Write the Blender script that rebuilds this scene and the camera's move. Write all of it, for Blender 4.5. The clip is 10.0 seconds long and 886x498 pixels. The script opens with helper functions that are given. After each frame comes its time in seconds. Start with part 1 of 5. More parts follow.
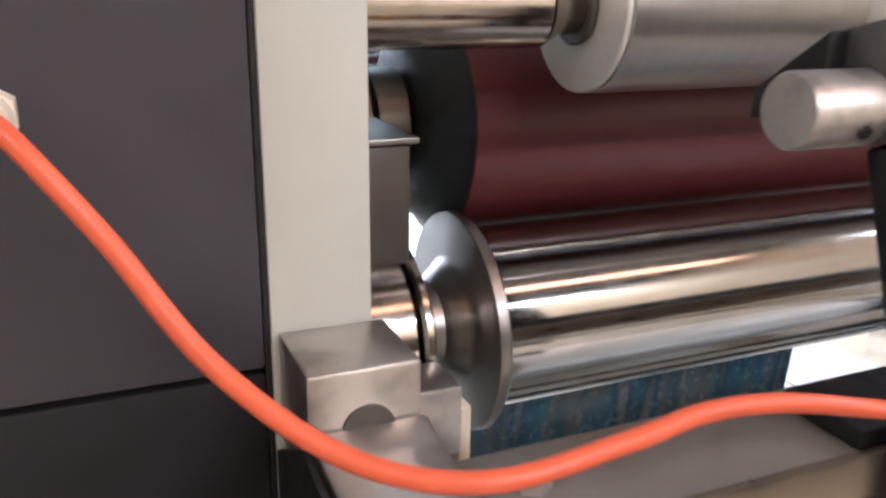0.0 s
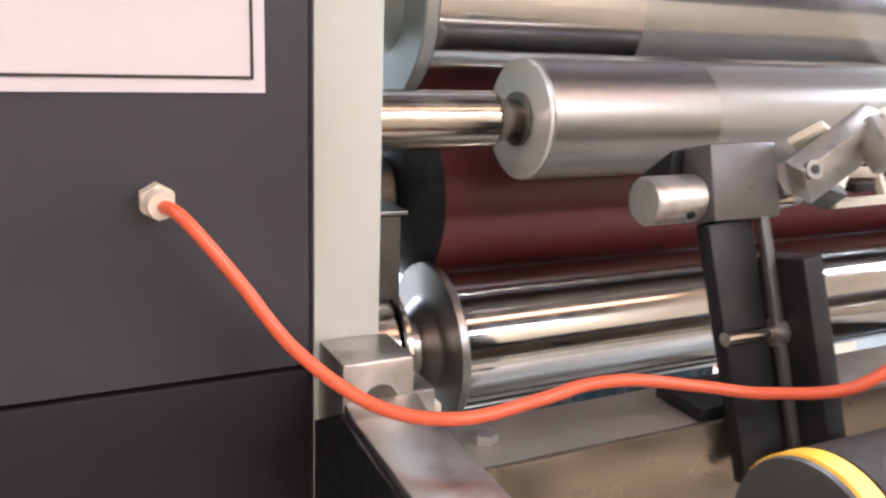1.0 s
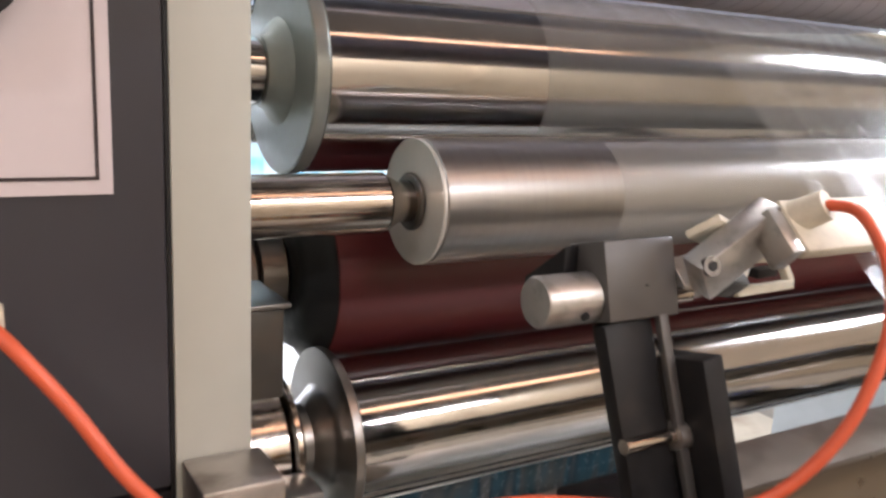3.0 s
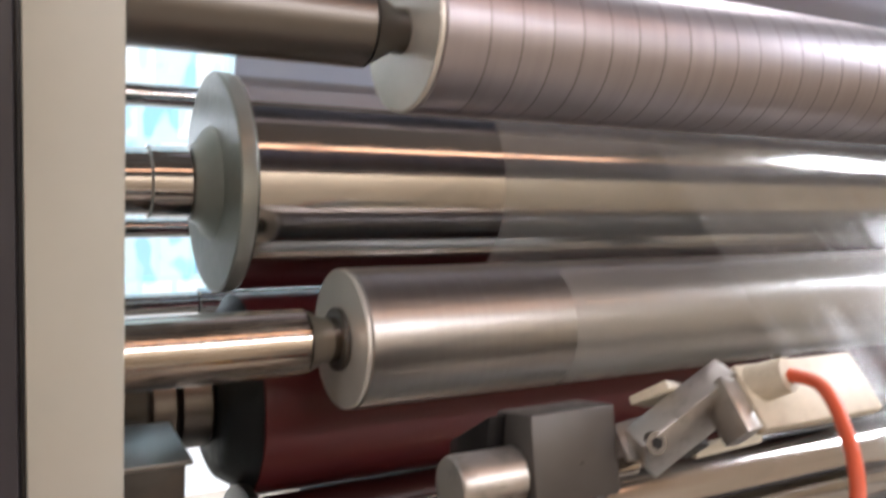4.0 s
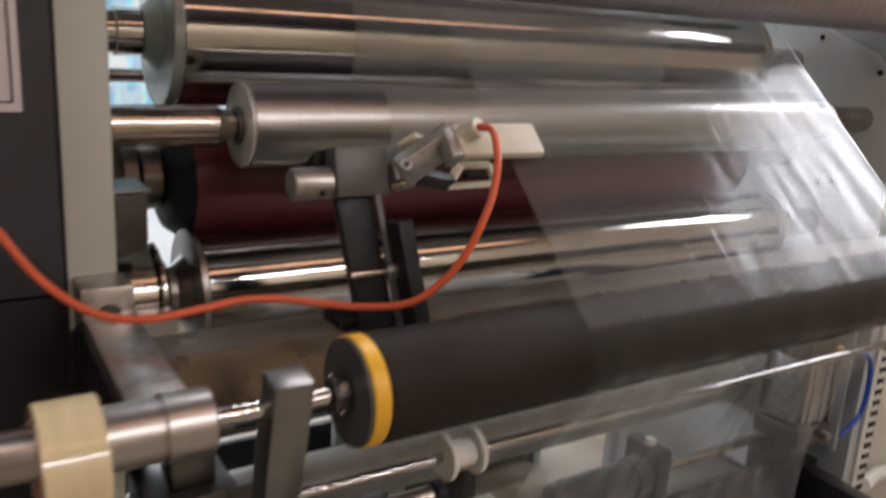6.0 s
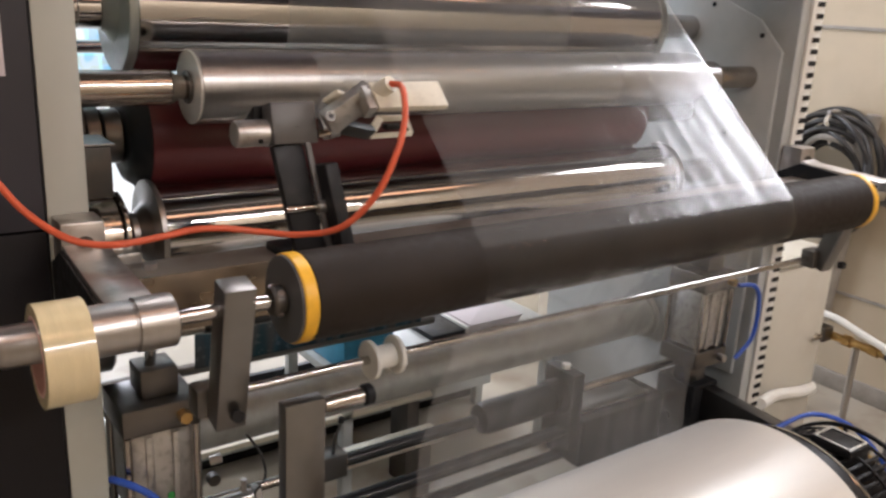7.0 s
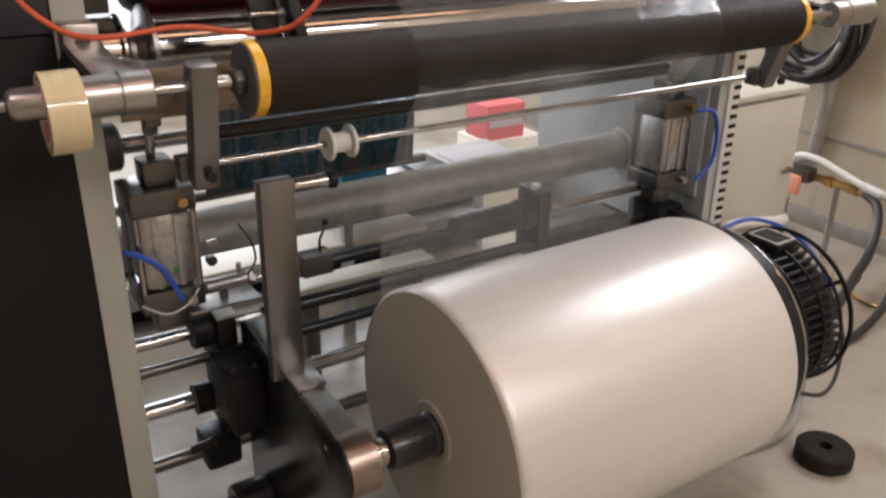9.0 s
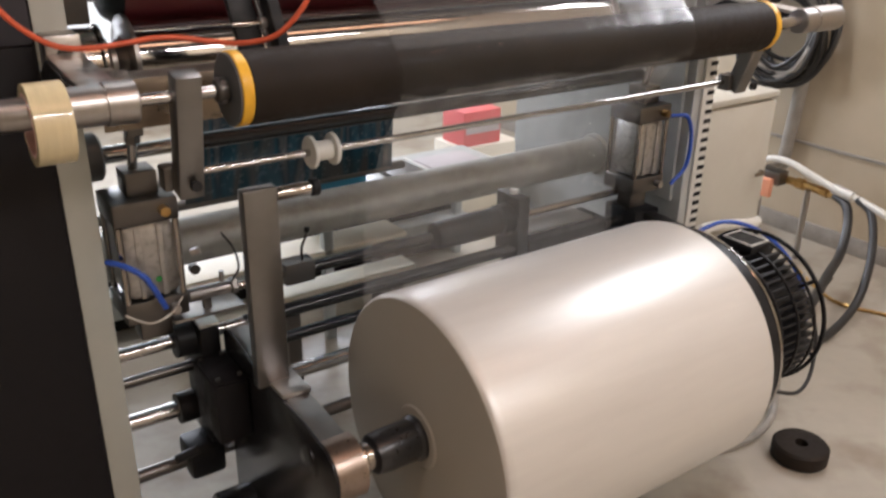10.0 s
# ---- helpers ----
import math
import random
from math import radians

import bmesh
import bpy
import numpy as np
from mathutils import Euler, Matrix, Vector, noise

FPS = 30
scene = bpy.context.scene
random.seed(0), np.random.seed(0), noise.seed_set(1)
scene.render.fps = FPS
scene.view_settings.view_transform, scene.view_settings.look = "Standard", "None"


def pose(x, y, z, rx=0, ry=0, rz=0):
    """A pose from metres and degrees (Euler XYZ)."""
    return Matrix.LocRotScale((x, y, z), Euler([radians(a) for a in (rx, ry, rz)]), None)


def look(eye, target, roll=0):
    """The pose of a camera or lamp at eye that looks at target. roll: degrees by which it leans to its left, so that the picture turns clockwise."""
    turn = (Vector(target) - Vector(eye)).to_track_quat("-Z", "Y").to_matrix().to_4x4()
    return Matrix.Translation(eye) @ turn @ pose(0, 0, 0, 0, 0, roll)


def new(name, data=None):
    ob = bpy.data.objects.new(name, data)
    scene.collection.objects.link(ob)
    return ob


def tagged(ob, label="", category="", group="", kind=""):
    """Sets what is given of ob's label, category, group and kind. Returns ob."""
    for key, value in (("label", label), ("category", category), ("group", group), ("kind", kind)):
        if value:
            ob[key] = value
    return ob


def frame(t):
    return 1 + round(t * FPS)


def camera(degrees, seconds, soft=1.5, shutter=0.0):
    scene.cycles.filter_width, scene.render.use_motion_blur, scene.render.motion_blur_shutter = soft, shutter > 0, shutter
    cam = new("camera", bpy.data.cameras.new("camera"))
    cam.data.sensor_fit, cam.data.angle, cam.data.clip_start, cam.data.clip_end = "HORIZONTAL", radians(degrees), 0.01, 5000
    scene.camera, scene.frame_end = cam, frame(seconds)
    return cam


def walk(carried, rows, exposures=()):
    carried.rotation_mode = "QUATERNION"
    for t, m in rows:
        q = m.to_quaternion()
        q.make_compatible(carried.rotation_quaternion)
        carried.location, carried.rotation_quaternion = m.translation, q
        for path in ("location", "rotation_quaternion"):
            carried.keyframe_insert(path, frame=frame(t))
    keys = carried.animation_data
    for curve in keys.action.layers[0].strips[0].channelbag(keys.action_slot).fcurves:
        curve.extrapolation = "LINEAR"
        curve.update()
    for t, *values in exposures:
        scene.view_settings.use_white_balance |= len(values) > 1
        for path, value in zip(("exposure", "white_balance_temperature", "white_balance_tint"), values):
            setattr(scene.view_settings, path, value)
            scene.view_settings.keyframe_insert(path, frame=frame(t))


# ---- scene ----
cam = camera(55.4, 10.0, soft=2.4, shutter=0.5)
ROWS = [
    (0.0, 0.0000, 0.0024, 1.2500, 72.52, -0.80, -23.19),
    (0.5, -0.0398, -0.0936, 1.2743, 73.43, -1.63, -24.06),
    (1.0, -0.1016, -0.1811, 1.3039, 76.14, -2.00, -25.92),
    (1.5, -0.1117, -0.2244, 1.2966, 76.71, -1.55, -27.58),
    (2.0, -0.0961, -0.2634, 1.3221, 77.54, 0.01, -29.00),
    (2.2, -0.0943, -0.2615, 1.3406, 77.56, 0.00, -30.38),
    (3.5, 0.0049, -0.1000, 1.3440, 79.34, -3.44, -29.29),
    (4.0, 0.0466, -0.1121, 1.4059, 81.65, -3.41, -29.27),
    (4.5, 0.0985, -0.2175, 1.4196, 84.84, -3.49, -28.37),
    (5.0, 0.1572, -0.4254, 1.3960, 85.03, -4.30, -27.76),
    (5.5, 0.0958, -0.5320, 1.3773, 81.00, -4.42, -29.68),
    (6.0, -0.0607, -0.5629, 1.3748, 75.16, -3.46, -32.08),
    (6.2, -0.1050, -0.5800, 1.3580, 74.00, -3.60, -33.20),
    (7.3, -0.1350, -0.8540, 1.3876, 73.50, -2.72, -35.42),
    (7.5, -0.1427, -0.9135, 1.3775, 74.12, -2.16, -34.82),
    (8.0, -0.1522, -1.0244, 1.3585, 73.80, -0.87, -32.65),
    (8.5, -0.1567, -1.0599, 1.3209, 70.72, -0.74, -32.37),
    (9.0, -0.1444, -1.0674, 1.3016, 66.26, -0.80, -32.82),
    (9.5, -0.1595, -1.0840, 1.3016, 64.90, -0.64, -33.39),
    (10.0, -0.1639, -1.0746, 1.3085, 66.68, -0.80, -34.62),
]
EXPOSURES = [(t, s, 5450 if t < 1.2 else 5650 if t < 3 else 5850 if t < 4.2 else 5950, 15) for t, s in ((0.0, 0.42), (0.5, 0.66), (1.0, 0.68), (1.5, 0.22), (2.0, 0.22), (3.5, -0.05), (4.0, -0.2), (4.5, -0.55), (5.0, -0.95), (5.5, -1.18), (6.0, -1.0), (7.5, -0.5), (8.5, -0.55), (9.0, -0.65), (10.0, -0.58))]
walk(cam, [(t, pose(x, y, z, rx, ry, rz)) for t, x, y, z, rx, ry, rz in ROWS], EXPOSURES)

# ---- world and lamps ----
world = bpy.data.worlds.new("hall_air")
scene.world = world
world.use_nodes = True
world.node_tree.nodes["Background"].inputs[0].default_value = (0.9, 0.95, 1.0, 1)
world.node_tree.nodes["Background"].inputs[1].default_value = 0.3


# ---- materials ----
def mat(name, color, rough=0.5, metal=0.0, vary=0.15, scale=8.0, bump=0.0, bump_scale=60.0, stretch=(1, 1, 1),
        spec=0.5, coat=0.0, dirt=None, dirt_amount=0.0, rough_vary=0.1, emit=0.0):
    """Principled surface with colour, gloss and relief that vary at two scales."""
    m = bpy.data.materials.new(name)
    m.use_nodes = True
    nt = m.node_tree
    b = nt.nodes["Principled BSDF"]
    b.inputs["Base Color"].default_value = (*color, 1)
    b.inputs["Roughness"].default_value = rough
    b.inputs["Metallic"].default_value = metal
    b.inputs["Specular IOR Level"].default_value = spec
    b.inputs["Coat Weight"].default_value = coat
    if emit:
        b.inputs["Emission Color"].default_value = (*color, 1)
        b.inputs["Emission Strength"].default_value = emit
    tc = nt.nodes.new("ShaderNodeTexCoord")
    mp = nt.nodes.new("ShaderNodeMapping")
    mp.inputs["Scale"].default_value = stretch
    nt.links.new(tc.outputs["Object"], mp.inputs["Vector"])

    def noise_at(s, detail=4.0):
        n = nt.nodes.new("ShaderNodeTexNoise")
        n.inputs["Scale"].default_value = s
        n.inputs["Detail"].default_value = detail
        nt.links.new(mp.outputs[0], n.inputs["Vector"])
        return n.outputs["Fac"]

    def ramp(fac, lo, hi, a, c):
        r = nt.nodes.new("ShaderNodeMapRange")
        r.inputs["From Min"].default_value, r.inputs["From Max"].default_value = lo, hi
        r.inputs["To Min"].default_value, r.inputs["To Max"].default_value = a, c
        nt.links.new(fac, r.inputs["Value"])
        return r.outputs[0]
    big, fine = noise_at(scale), noise_at(scale * 9)
    if vary:
        mixed = nt.nodes.new("ShaderNodeMath")
        mixed.operation = "MULTIPLY_ADD"
        mixed.inputs[1].default_value = 0.45
        nt.links.new(fine, mixed.inputs[0])
        nt.links.new(big, mixed.inputs[2])
        fac = ramp(mixed.outputs[0], 0.45, 1.0, 0.0, 1.0)
        mix = nt.nodes.new("ShaderNodeMix")
        mix.data_type = "RGBA"
        mix.inputs["A"].default_value = (*[c * (1 - vary) for c in color], 1)
        mix.inputs["B"].default_value = (*[min(1.0, c * (1 + vary)) for c in color], 1)
        nt.links.new(fac, mix.inputs["Factor"])
        out = mix.outputs["Result"]
        if dirt:
            mix2 = nt.nodes.new("ShaderNodeMix")
            mix2.data_type = "RGBA"
            mix2.inputs["B"].default_value = (*dirt, 1)
            nt.links.new(out, mix2.inputs["A"])
            nt.links.new(ramp(noise_at(scale * 2.3, 8.0), 0.5, 0.72, 0.0, dirt_amount), mix2.inputs["Factor"])
            out = mix2.outputs["Result"]
        nt.links.new(out, b.inputs["Base Color"])
    if rough_vary:
        nt.links.new(ramp(fine, 0.3, 0.7, max(0.02, rough - rough_vary), min(1.0, rough + rough_vary)), b.inputs["Roughness"])
    if bump:
        bp = nt.nodes.new("ShaderNodeBump")
        bp.inputs["Strength"].default_value = 1.0
        bp.inputs["Distance"].default_value = bump
        nt.links.new(noise_at(bump_scale), bp.inputs["Height"])
        nt.links.new(bp.outputs[0], b.inputs["Normal"])
    return m


def film_mat(name, haze=0.05, tint=(0.97, 0.98, 0.98), rough=0.06, crease=0.0006, gloss=0.07):
    """Clear plastic film: see-through, a little milky, glossy by its angle."""
    m = bpy.data.materials.new(name)
    m.use_nodes = True
    nt = m.node_tree
    nt.nodes.remove(nt.nodes["Principled BSDF"])
    out = nt.nodes["Material Output"]
    tr, gl, df = (nt.nodes.new(k) for k in ("ShaderNodeBsdfTransparent", "ShaderNodeBsdfGlossy", "ShaderNodeBsdfDiffuse"))
    tr.inputs["Color"].default_value = (*tint, 1)
    gl.inputs["Roughness"].default_value = rough
    df.inputs["Color"].default_value = (0.8, 0.8, 0.78, 1)
    tc, mp, n = nt.nodes.new("ShaderNodeTexCoord"), nt.nodes.new("ShaderNodeMapping"), nt.nodes.new("ShaderNodeTexNoise")
    mp.inputs["Scale"].default_value = (14, 1.6, 1.6)
    n.inputs["Scale"].default_value, n.inputs["Detail"].default_value = 3.0, 3.0
    bp = nt.nodes.new("ShaderNodeBump")
    bp.inputs["Distance"].default_value = crease
    fr, pw, lw = nt.nodes.new("ShaderNodeLayerWeight"), nt.nodes.new("ShaderNodeMath"), nt.nodes.new("ShaderNodeMath")
    fr.inputs["Blend"].default_value = 0.5
    pw.operation, lw.operation = "POWER", "MULTIPLY_ADD"
    pw.inputs[1].default_value = 4.5
    lw.inputs[1].default_value, lw.inputs[2].default_value = 1.1, gloss
    lw.use_clamp = True
    a, c = nt.nodes.new("ShaderNodeMixShader"), nt.nodes.new("ShaderNodeMixShader")
    a.inputs[0].default_value = haze
    nt.links.new(tc.outputs["Object"], mp.inputs[0])
    nt.links.new(mp.outputs[0], n.inputs["Vector"])
    nt.links.new(n.outputs["Fac"], bp.inputs["Height"])
    nt.links.new(bp.outputs[0], gl.inputs["Normal"])
    nt.links.new(tr.outputs[0], a.inputs[1])
    nt.links.new(df.outputs[0], a.inputs[2])
    nt.links.new(fr.outputs["Facing"], pw.inputs[0])
    nt.links.new(pw.outputs[0], lw.inputs[0])
    streak = nt.nodes.new("ShaderNodeMapRange")
    streak.inputs["From Min"].default_value, streak.inputs["From Max"].default_value = 0.42, 0.62
    streak.inputs["To Min"].default_value, streak.inputs["To Max"].default_value = 0.3, 1.0
    mul = nt.nodes.new("ShaderNodeMath")
    mul.operation = "MULTIPLY"
    nt.links.new(n.outputs["Fac"], streak.inputs["Value"])
    nt.links.new(lw.outputs[0], mul.inputs[0])
    nt.links.new(streak.outputs[0], mul.inputs[1])
    nt.links.new(mul.outputs[0], c.inputs[0])
    nt.links.new(a.outputs[0], c.inputs[1])
    nt.links.new(gl.outputs[0], c.inputs[2])
    nt.links.new(c.outputs[0], out.inputs["Surface"])
    return m


def glow(name, color, strength):
    m = bpy.data.materials.new(name)
    m.use_nodes = True
    nt = m.node_tree
    nt.nodes.remove(nt.nodes["Principled BSDF"])
    e = nt.nodes.new("ShaderNodeEmission")
    e.inputs[0].default_value, e.inputs[1].default_value = (*color, 1), strength
    nt.links.new(e.outputs[0], nt.nodes["Material Output"].inputs["Surface"])
    return m


def print_mat(name, stops, lit, scale=(14.0, 0.3, 9.0), detail=0.6, blocks=False):
    """Thin printed film: soft blocks of colour, light shining through it from behind."""
    m = mat(name, (0.8, 0.82, 0.82), 0.25, vary=0.0, rough_vary=0.05)
    nt = m.node_tree
    b = nt.nodes["Principled BSDF"]
    tc, mp = nt.nodes.new("ShaderNodeTexCoord"), nt.nodes.new("ShaderNodeMapping")
    mp.inputs["Scale"].default_value = scale
    mp.inputs["Rotation"].default_value = (0, 0.06, 0)
    n = nt.nodes.new("ShaderNodeTexNoise")
    n.inputs["Scale"].default_value, n.inputs["Detail"].default_value = 2.2, detail
    r = nt.nodes.new("ShaderNodeValToRGB")
    for i, (p, c) in enumerate(stops):
        e = r.color_ramp.elements[i] if i < 2 else r.color_ramp.elements.new(p)
        e.position, e.color = p, (*c, 1)
    tl, mx = nt.nodes.new("ShaderNodeBsdfTranslucent"), nt.nodes.new("ShaderNodeMixShader")
    mx.inputs[0].default_value = lit
    nt.links.new(tc.outputs["Object"], mp.inputs[0])
    nt.links.new(mp.outputs[0], n.inputs["Vector"])
    nt.links.new(n.outputs["Fac"], r.inputs[0])
    ink = r.outputs[0]
    if blocks:
        sep, com = nt.nodes.new("ShaderNodeSeparateXYZ"), nt.nodes.new("ShaderNodeCombineXYZ")
        bk, mc = nt.nodes.new("ShaderNodeTexBrick"), nt.nodes.new("ShaderNodeMix")
        nt.links.new(tc.outputs["Object"], sep.inputs[0])
        nt.links.new(sep.outputs["X"], com.inputs["X"])
        nt.links.new(sep.outputs["Z"], com.inputs["Y"])
        nt.links.new(com.outputs[0], bk.inputs["Vector"])
        for key, value in (("Color1", (0.16, 0.45, 0.72, 1)), ("Color2", (0.86, 0.88, 0.84, 1)), ("Mortar", (0.45, 0.86, 0.90, 1)), ("Scale", 1.0), ("Mortar Size", 0.004), ("Bias", 0.1), ("Brick Width", 0.045), ("Row Height", 0.062)):
            bk.inputs[key].default_value = value
        mc.data_type = "RGBA"
        mc.inputs["Factor"].default_value = 0.35
        nt.links.new(bk.outputs["Color"], mc.inputs["A"])
        nt.links.new(ink, mc.inputs["B"])
        ink = mc.outputs["Result"]
    nt.links.new(ink, b.inputs["Base Color"])
    nt.links.new(ink, tl.inputs["Color"])
    nt.links.new(b.outputs[0], mx.inputs[1])
    nt.links.new(tl.outputs[0], mx.inputs[2])
    nt.links.new(mx.outputs[0], nt.nodes["Material Output"].inputs["Surface"])
    return m


CHROME = mat("chrome", (0.48, 0.465, 0.455), 0.11, 1.0, 0.06, 3, rough_vary=0.03, stretch=(2, 1, 1))
CHROME_WORN = mat("worn_chrome", (0.42, 0.38, 0.34), 0.18, 1.0, 0.18, 9, rough_vary=0.08)
STEEL = mat("bare_steel", (0.45, 0.43, 0.41), 0.33, 1.0, 0.06, 3, 0.00001, 9, (45, 1, 1), rough_vary=0.015)
STEEL_DARK = mat("dark_oiled_steel", (0.16, 0.15, 0.14), 0.36, 1.0, 0.10, 6, rough_vary=0.02)
GREY_METAL = mat("grey_machined_steel", (0.235, 0.228, 0.222), 0.36, 1.0, 0.10, 6, rough_vary=0.02)
BLACKENED = mat("blackened_steel", (0.048, 0.048, 0.048), 0.40, 0.3, 0.12, 8, rough_vary=0.03)
WORN_PLATE = mat("worn_steel_plate", (0.36, 0.325, 0.285), 0.48, 0.8, 0.12, 5, 0.00004, 120, dirt=(0.26, 0.21, 0.16), dirt_amount=0.5)
COPPERY = mat("rubbed_coppery_steel", (0.30, 0.24, 0.20), 0.34, 1.0, 0.25, 14, rough_vary=0.08)
ALU = mat("turned_aluminium", (0.37, 0.36, 0.35), 0.33, 1.0, 0.05, 2.5, 0.00001, 14, (60, 1, 1), rough_vary=0.05)
ALU_DARK = mat("grey_turned_aluminium", (0.37, 0.35, 0.38), 0.38, 1.0, 0.05, 2.5, 0.00001, 14, (60, 1, 1), rough_vary=0.04)
ALU_CAST = mat("cast_aluminium", (0.50, 0.49, 0.47), 0.40, 0.9, 0.12, 30, 0.00005, 220, dirt=(0.16, 0.14, 0.12), dirt_amount=0.5)
# Pale and half metallic: end faces carry the window's white reflection in their colour.
FACE = mat("faced_aluminium", (0.66, 0.65, 0.61), 0.42, 0.55, 0.10, 18, 0.00003, 160)
BRACKET_GREY = mat("grey_bracket_paint", (0.085, 0.082, 0.08), 0.42, 0.3, 0.12, 12, dirt=(0.07, 0.065, 0.06), dirt_amount=0.4)
TAN_PLATE = mat("oily_tan_steel", (0.27, 0.22, 0.165), 0.32, 0.9, 0.12, 3, dirt=(0.14, 0.11, 0.08), dirt_amount=0.3)
FLANGE_STEEL = mat("turned_flange_steel", (0.31, 0.295, 0.28), 0.35, 1.0, 0.10, 8, 0.00002, 90, rough_vary=0.04)
FLANGE = mat("grey_coated_flange", (0.36, 0.38, 0.35), 0.42, 0.6, 0.15, 12)
MAROON = mat("maroon_rubber", (0.095, 0.0175, 0.019), 0.33, 0.0, 0.06, 3, rough_vary=0.0, spec=0.5)
RUBBER = mat("black_rubber", (0.021, 0.016, 0.0125), 0.62, 0.0, 0.25, 9, 0.0001, 500, spec=0.16)
ROLL_END = mat("grey_roller_end", (0.10, 0.10, 0.098), 0.45, 0.4, 0.15, 12, rough_vary=0.03)
RUBBER_END = mat("dark_rubber_end", (0.016, 0.018, 0.019), 0.5, 0.0, 0.2, 9)
YELLOW = mat("yellow_paint", (0.80, 0.44, 0.02), 0.42, 0.0, 0.08, 20, dirt=(0.35, 0.2, 0.03), dirt_amount=0.25)
PAINT_PALE = mat("pale_grey_paint", (0.41, 0.42, 0.375), 0.42, 0.0, 0.05, 5, 0.00008, 160, dirt=(0.40, 0.38, 0.33), dirt_amount=0.25)
PAINT_FRAME = mat("frame_grey_paint", (0.42, 0.44, 0.43), 0.40, 0.0, 0.08, 4, 0.0001, 160, dirt=(0.26, 0.26, 0.25), dirt_amount=0.3)
NEAR_BLACK = mat("near_black", (0.0125, 0.0115, 0.0125), 0.5, 0.0, 0.10, 4, 0.00012, 700, spec=0.18)
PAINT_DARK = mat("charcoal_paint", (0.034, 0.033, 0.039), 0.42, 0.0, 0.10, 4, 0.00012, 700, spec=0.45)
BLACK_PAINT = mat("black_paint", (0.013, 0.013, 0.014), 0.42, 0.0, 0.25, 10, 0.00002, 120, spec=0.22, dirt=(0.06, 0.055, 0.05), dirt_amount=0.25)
BLUE_STEEL = mat("blue_grey_steel", (0.24, 0.24, 0.28), 0.36, 0.7, 0.06, 3, rough_vary=0.04)
LATCH = mat("oil_darkened_steel", (0.055, 0.050, 0.042), 0.45, 0.3, 0.2, 14, dirt=(0.09, 0.07, 0.05), dirt_amount=0.5)
STEEL_STAINED = mat("stained_steel", (0.56, 0.53, 0.50), 0.36, 1.0, 0.12, 11, 0.00002, 40, (1, 1, 1), dirt=(0.12, 0.085, 0.06), dirt_amount=0.6, rough_vary=0.05)
SLATE = mat("slate_sheet", (0.52, 0.56, 0.68), 0.36, 0.0, 0.03, 1.5, rough_vary=0.03, coat=0.2)
PAPER = mat("paper", (0.56, 0.51, 0.525), 0.75, 0.0, 0.04, 10)
INK = mat("ink", (0.03, 0.02, 0.02), 0.7, 0.0, 0.1, 30)
RED_INK = mat("red_ink", (0.55, 0.05, 0.05), 0.6, 0.0, 0.1, 30)
GAUGE_WHITE = mat("gauge_face", (0.75, 0.75, 0.73), 0.4, 0.0, 0.04, 30)
ORANGE = mat("orange_cable", (0.62, 0.105, 0.04), 0.42, 0.0, 0.1, 30)
NYLON = mat("cream_nylon", (0.62, 0.54, 0.42), 0.5, 0.0, 0.08, 40)
WHITE_PLASTIC = mat("white_plastic", (0.70, 0.69, 0.64), 0.42, 0.0, 0.06, 40)
SENSOR = mat("sensor_plastic", (0.62, 0.58, 0.47), 0.48, 0.0, 0.1, 40, dirt=(0.4, 0.36, 0.28), dirt_amount=0.3)
TAPE = mat("packing_tape", (0.66, 0.56, 0.34), 0.16, 0.0, 0.08, 12, coat=0.6, stretch=(8, 1, 1))
TAPE_CORE = mat("pink_tape_core", (0.55, 0.33, 0.28), 0.5, 0.0, 0.25, 40)
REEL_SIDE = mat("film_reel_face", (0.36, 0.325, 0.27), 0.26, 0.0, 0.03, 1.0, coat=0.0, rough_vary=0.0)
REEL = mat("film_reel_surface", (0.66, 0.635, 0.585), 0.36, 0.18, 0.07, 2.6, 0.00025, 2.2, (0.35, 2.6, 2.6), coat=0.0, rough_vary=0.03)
CORE = mat("black_core", (0.015, 0.015, 0.016), 0.35, 0.0, 0.2, 20, coat=0.3)
TUBE_GREY = mat("dusty_grey_tube", (0.36, 0.36, 0.33), 0.55, 0.2, 0.2, 8, dirt=(0.2, 0.19, 0.17), dirt_amount=0.5)
CREAM = mat("cream_board", (0.86, 0.82, 0.70), 0.6, 0.0, 0.06, 8)
BLUE_HOSE = mat("blue_hose", (0.03, 0.09, 0.45), 0.35, 0.0, 0.08, 20)
BLACK_CABLE = mat("black_cable", (0.02, 0.019, 0.018), 0.45, 0.0, 0.2, 20)
GREY_PIPE = mat("grey_conduit", (0.28, 0.26, 0.23), 0.5, 0.0, 0.2, 20)
GREY_HOSE = mat("pale_hose", (0.55, 0.52, 0.46), 0.5, 0.0, 0.15, 20)
BRASS = mat("brass", (0.50, 0.32, 0.12), 0.35, 1.0, 0.2, 40)
BOX_PAINT = mat("beige_box_paint", (0.54, 0.515, 0.44), 0.45, 0.0, 0.05, 5, dirt=(0.45, 0.41, 0.33), dirt_amount=0.3)
FLOOR = mat("dusty_floor_coating", (0.38, 0.345, 0.28), 0.45, 0.0, 0.16, 2.2, 0.0004, 40, dirt=(0.20, 0.15, 0.10), dirt_amount=0.75)
WALL = mat("beige_wall_paint", (0.48, 0.41, 0.30), 0.65, 0.0, 0.08, 1.5, 0.0008, 30, dirt=(0.36, 0.28, 0.18), dirt_amount=0.5)
CEIL = mat("dark_hall_ceiling", (0.10, 0.085, 0.07), 0.8, 0.0, 0.05, 1.5)
PINK = mat("pink_carton", (0.75, 0.13, 0.14), 0.6, 0.0, 0.1, 30)
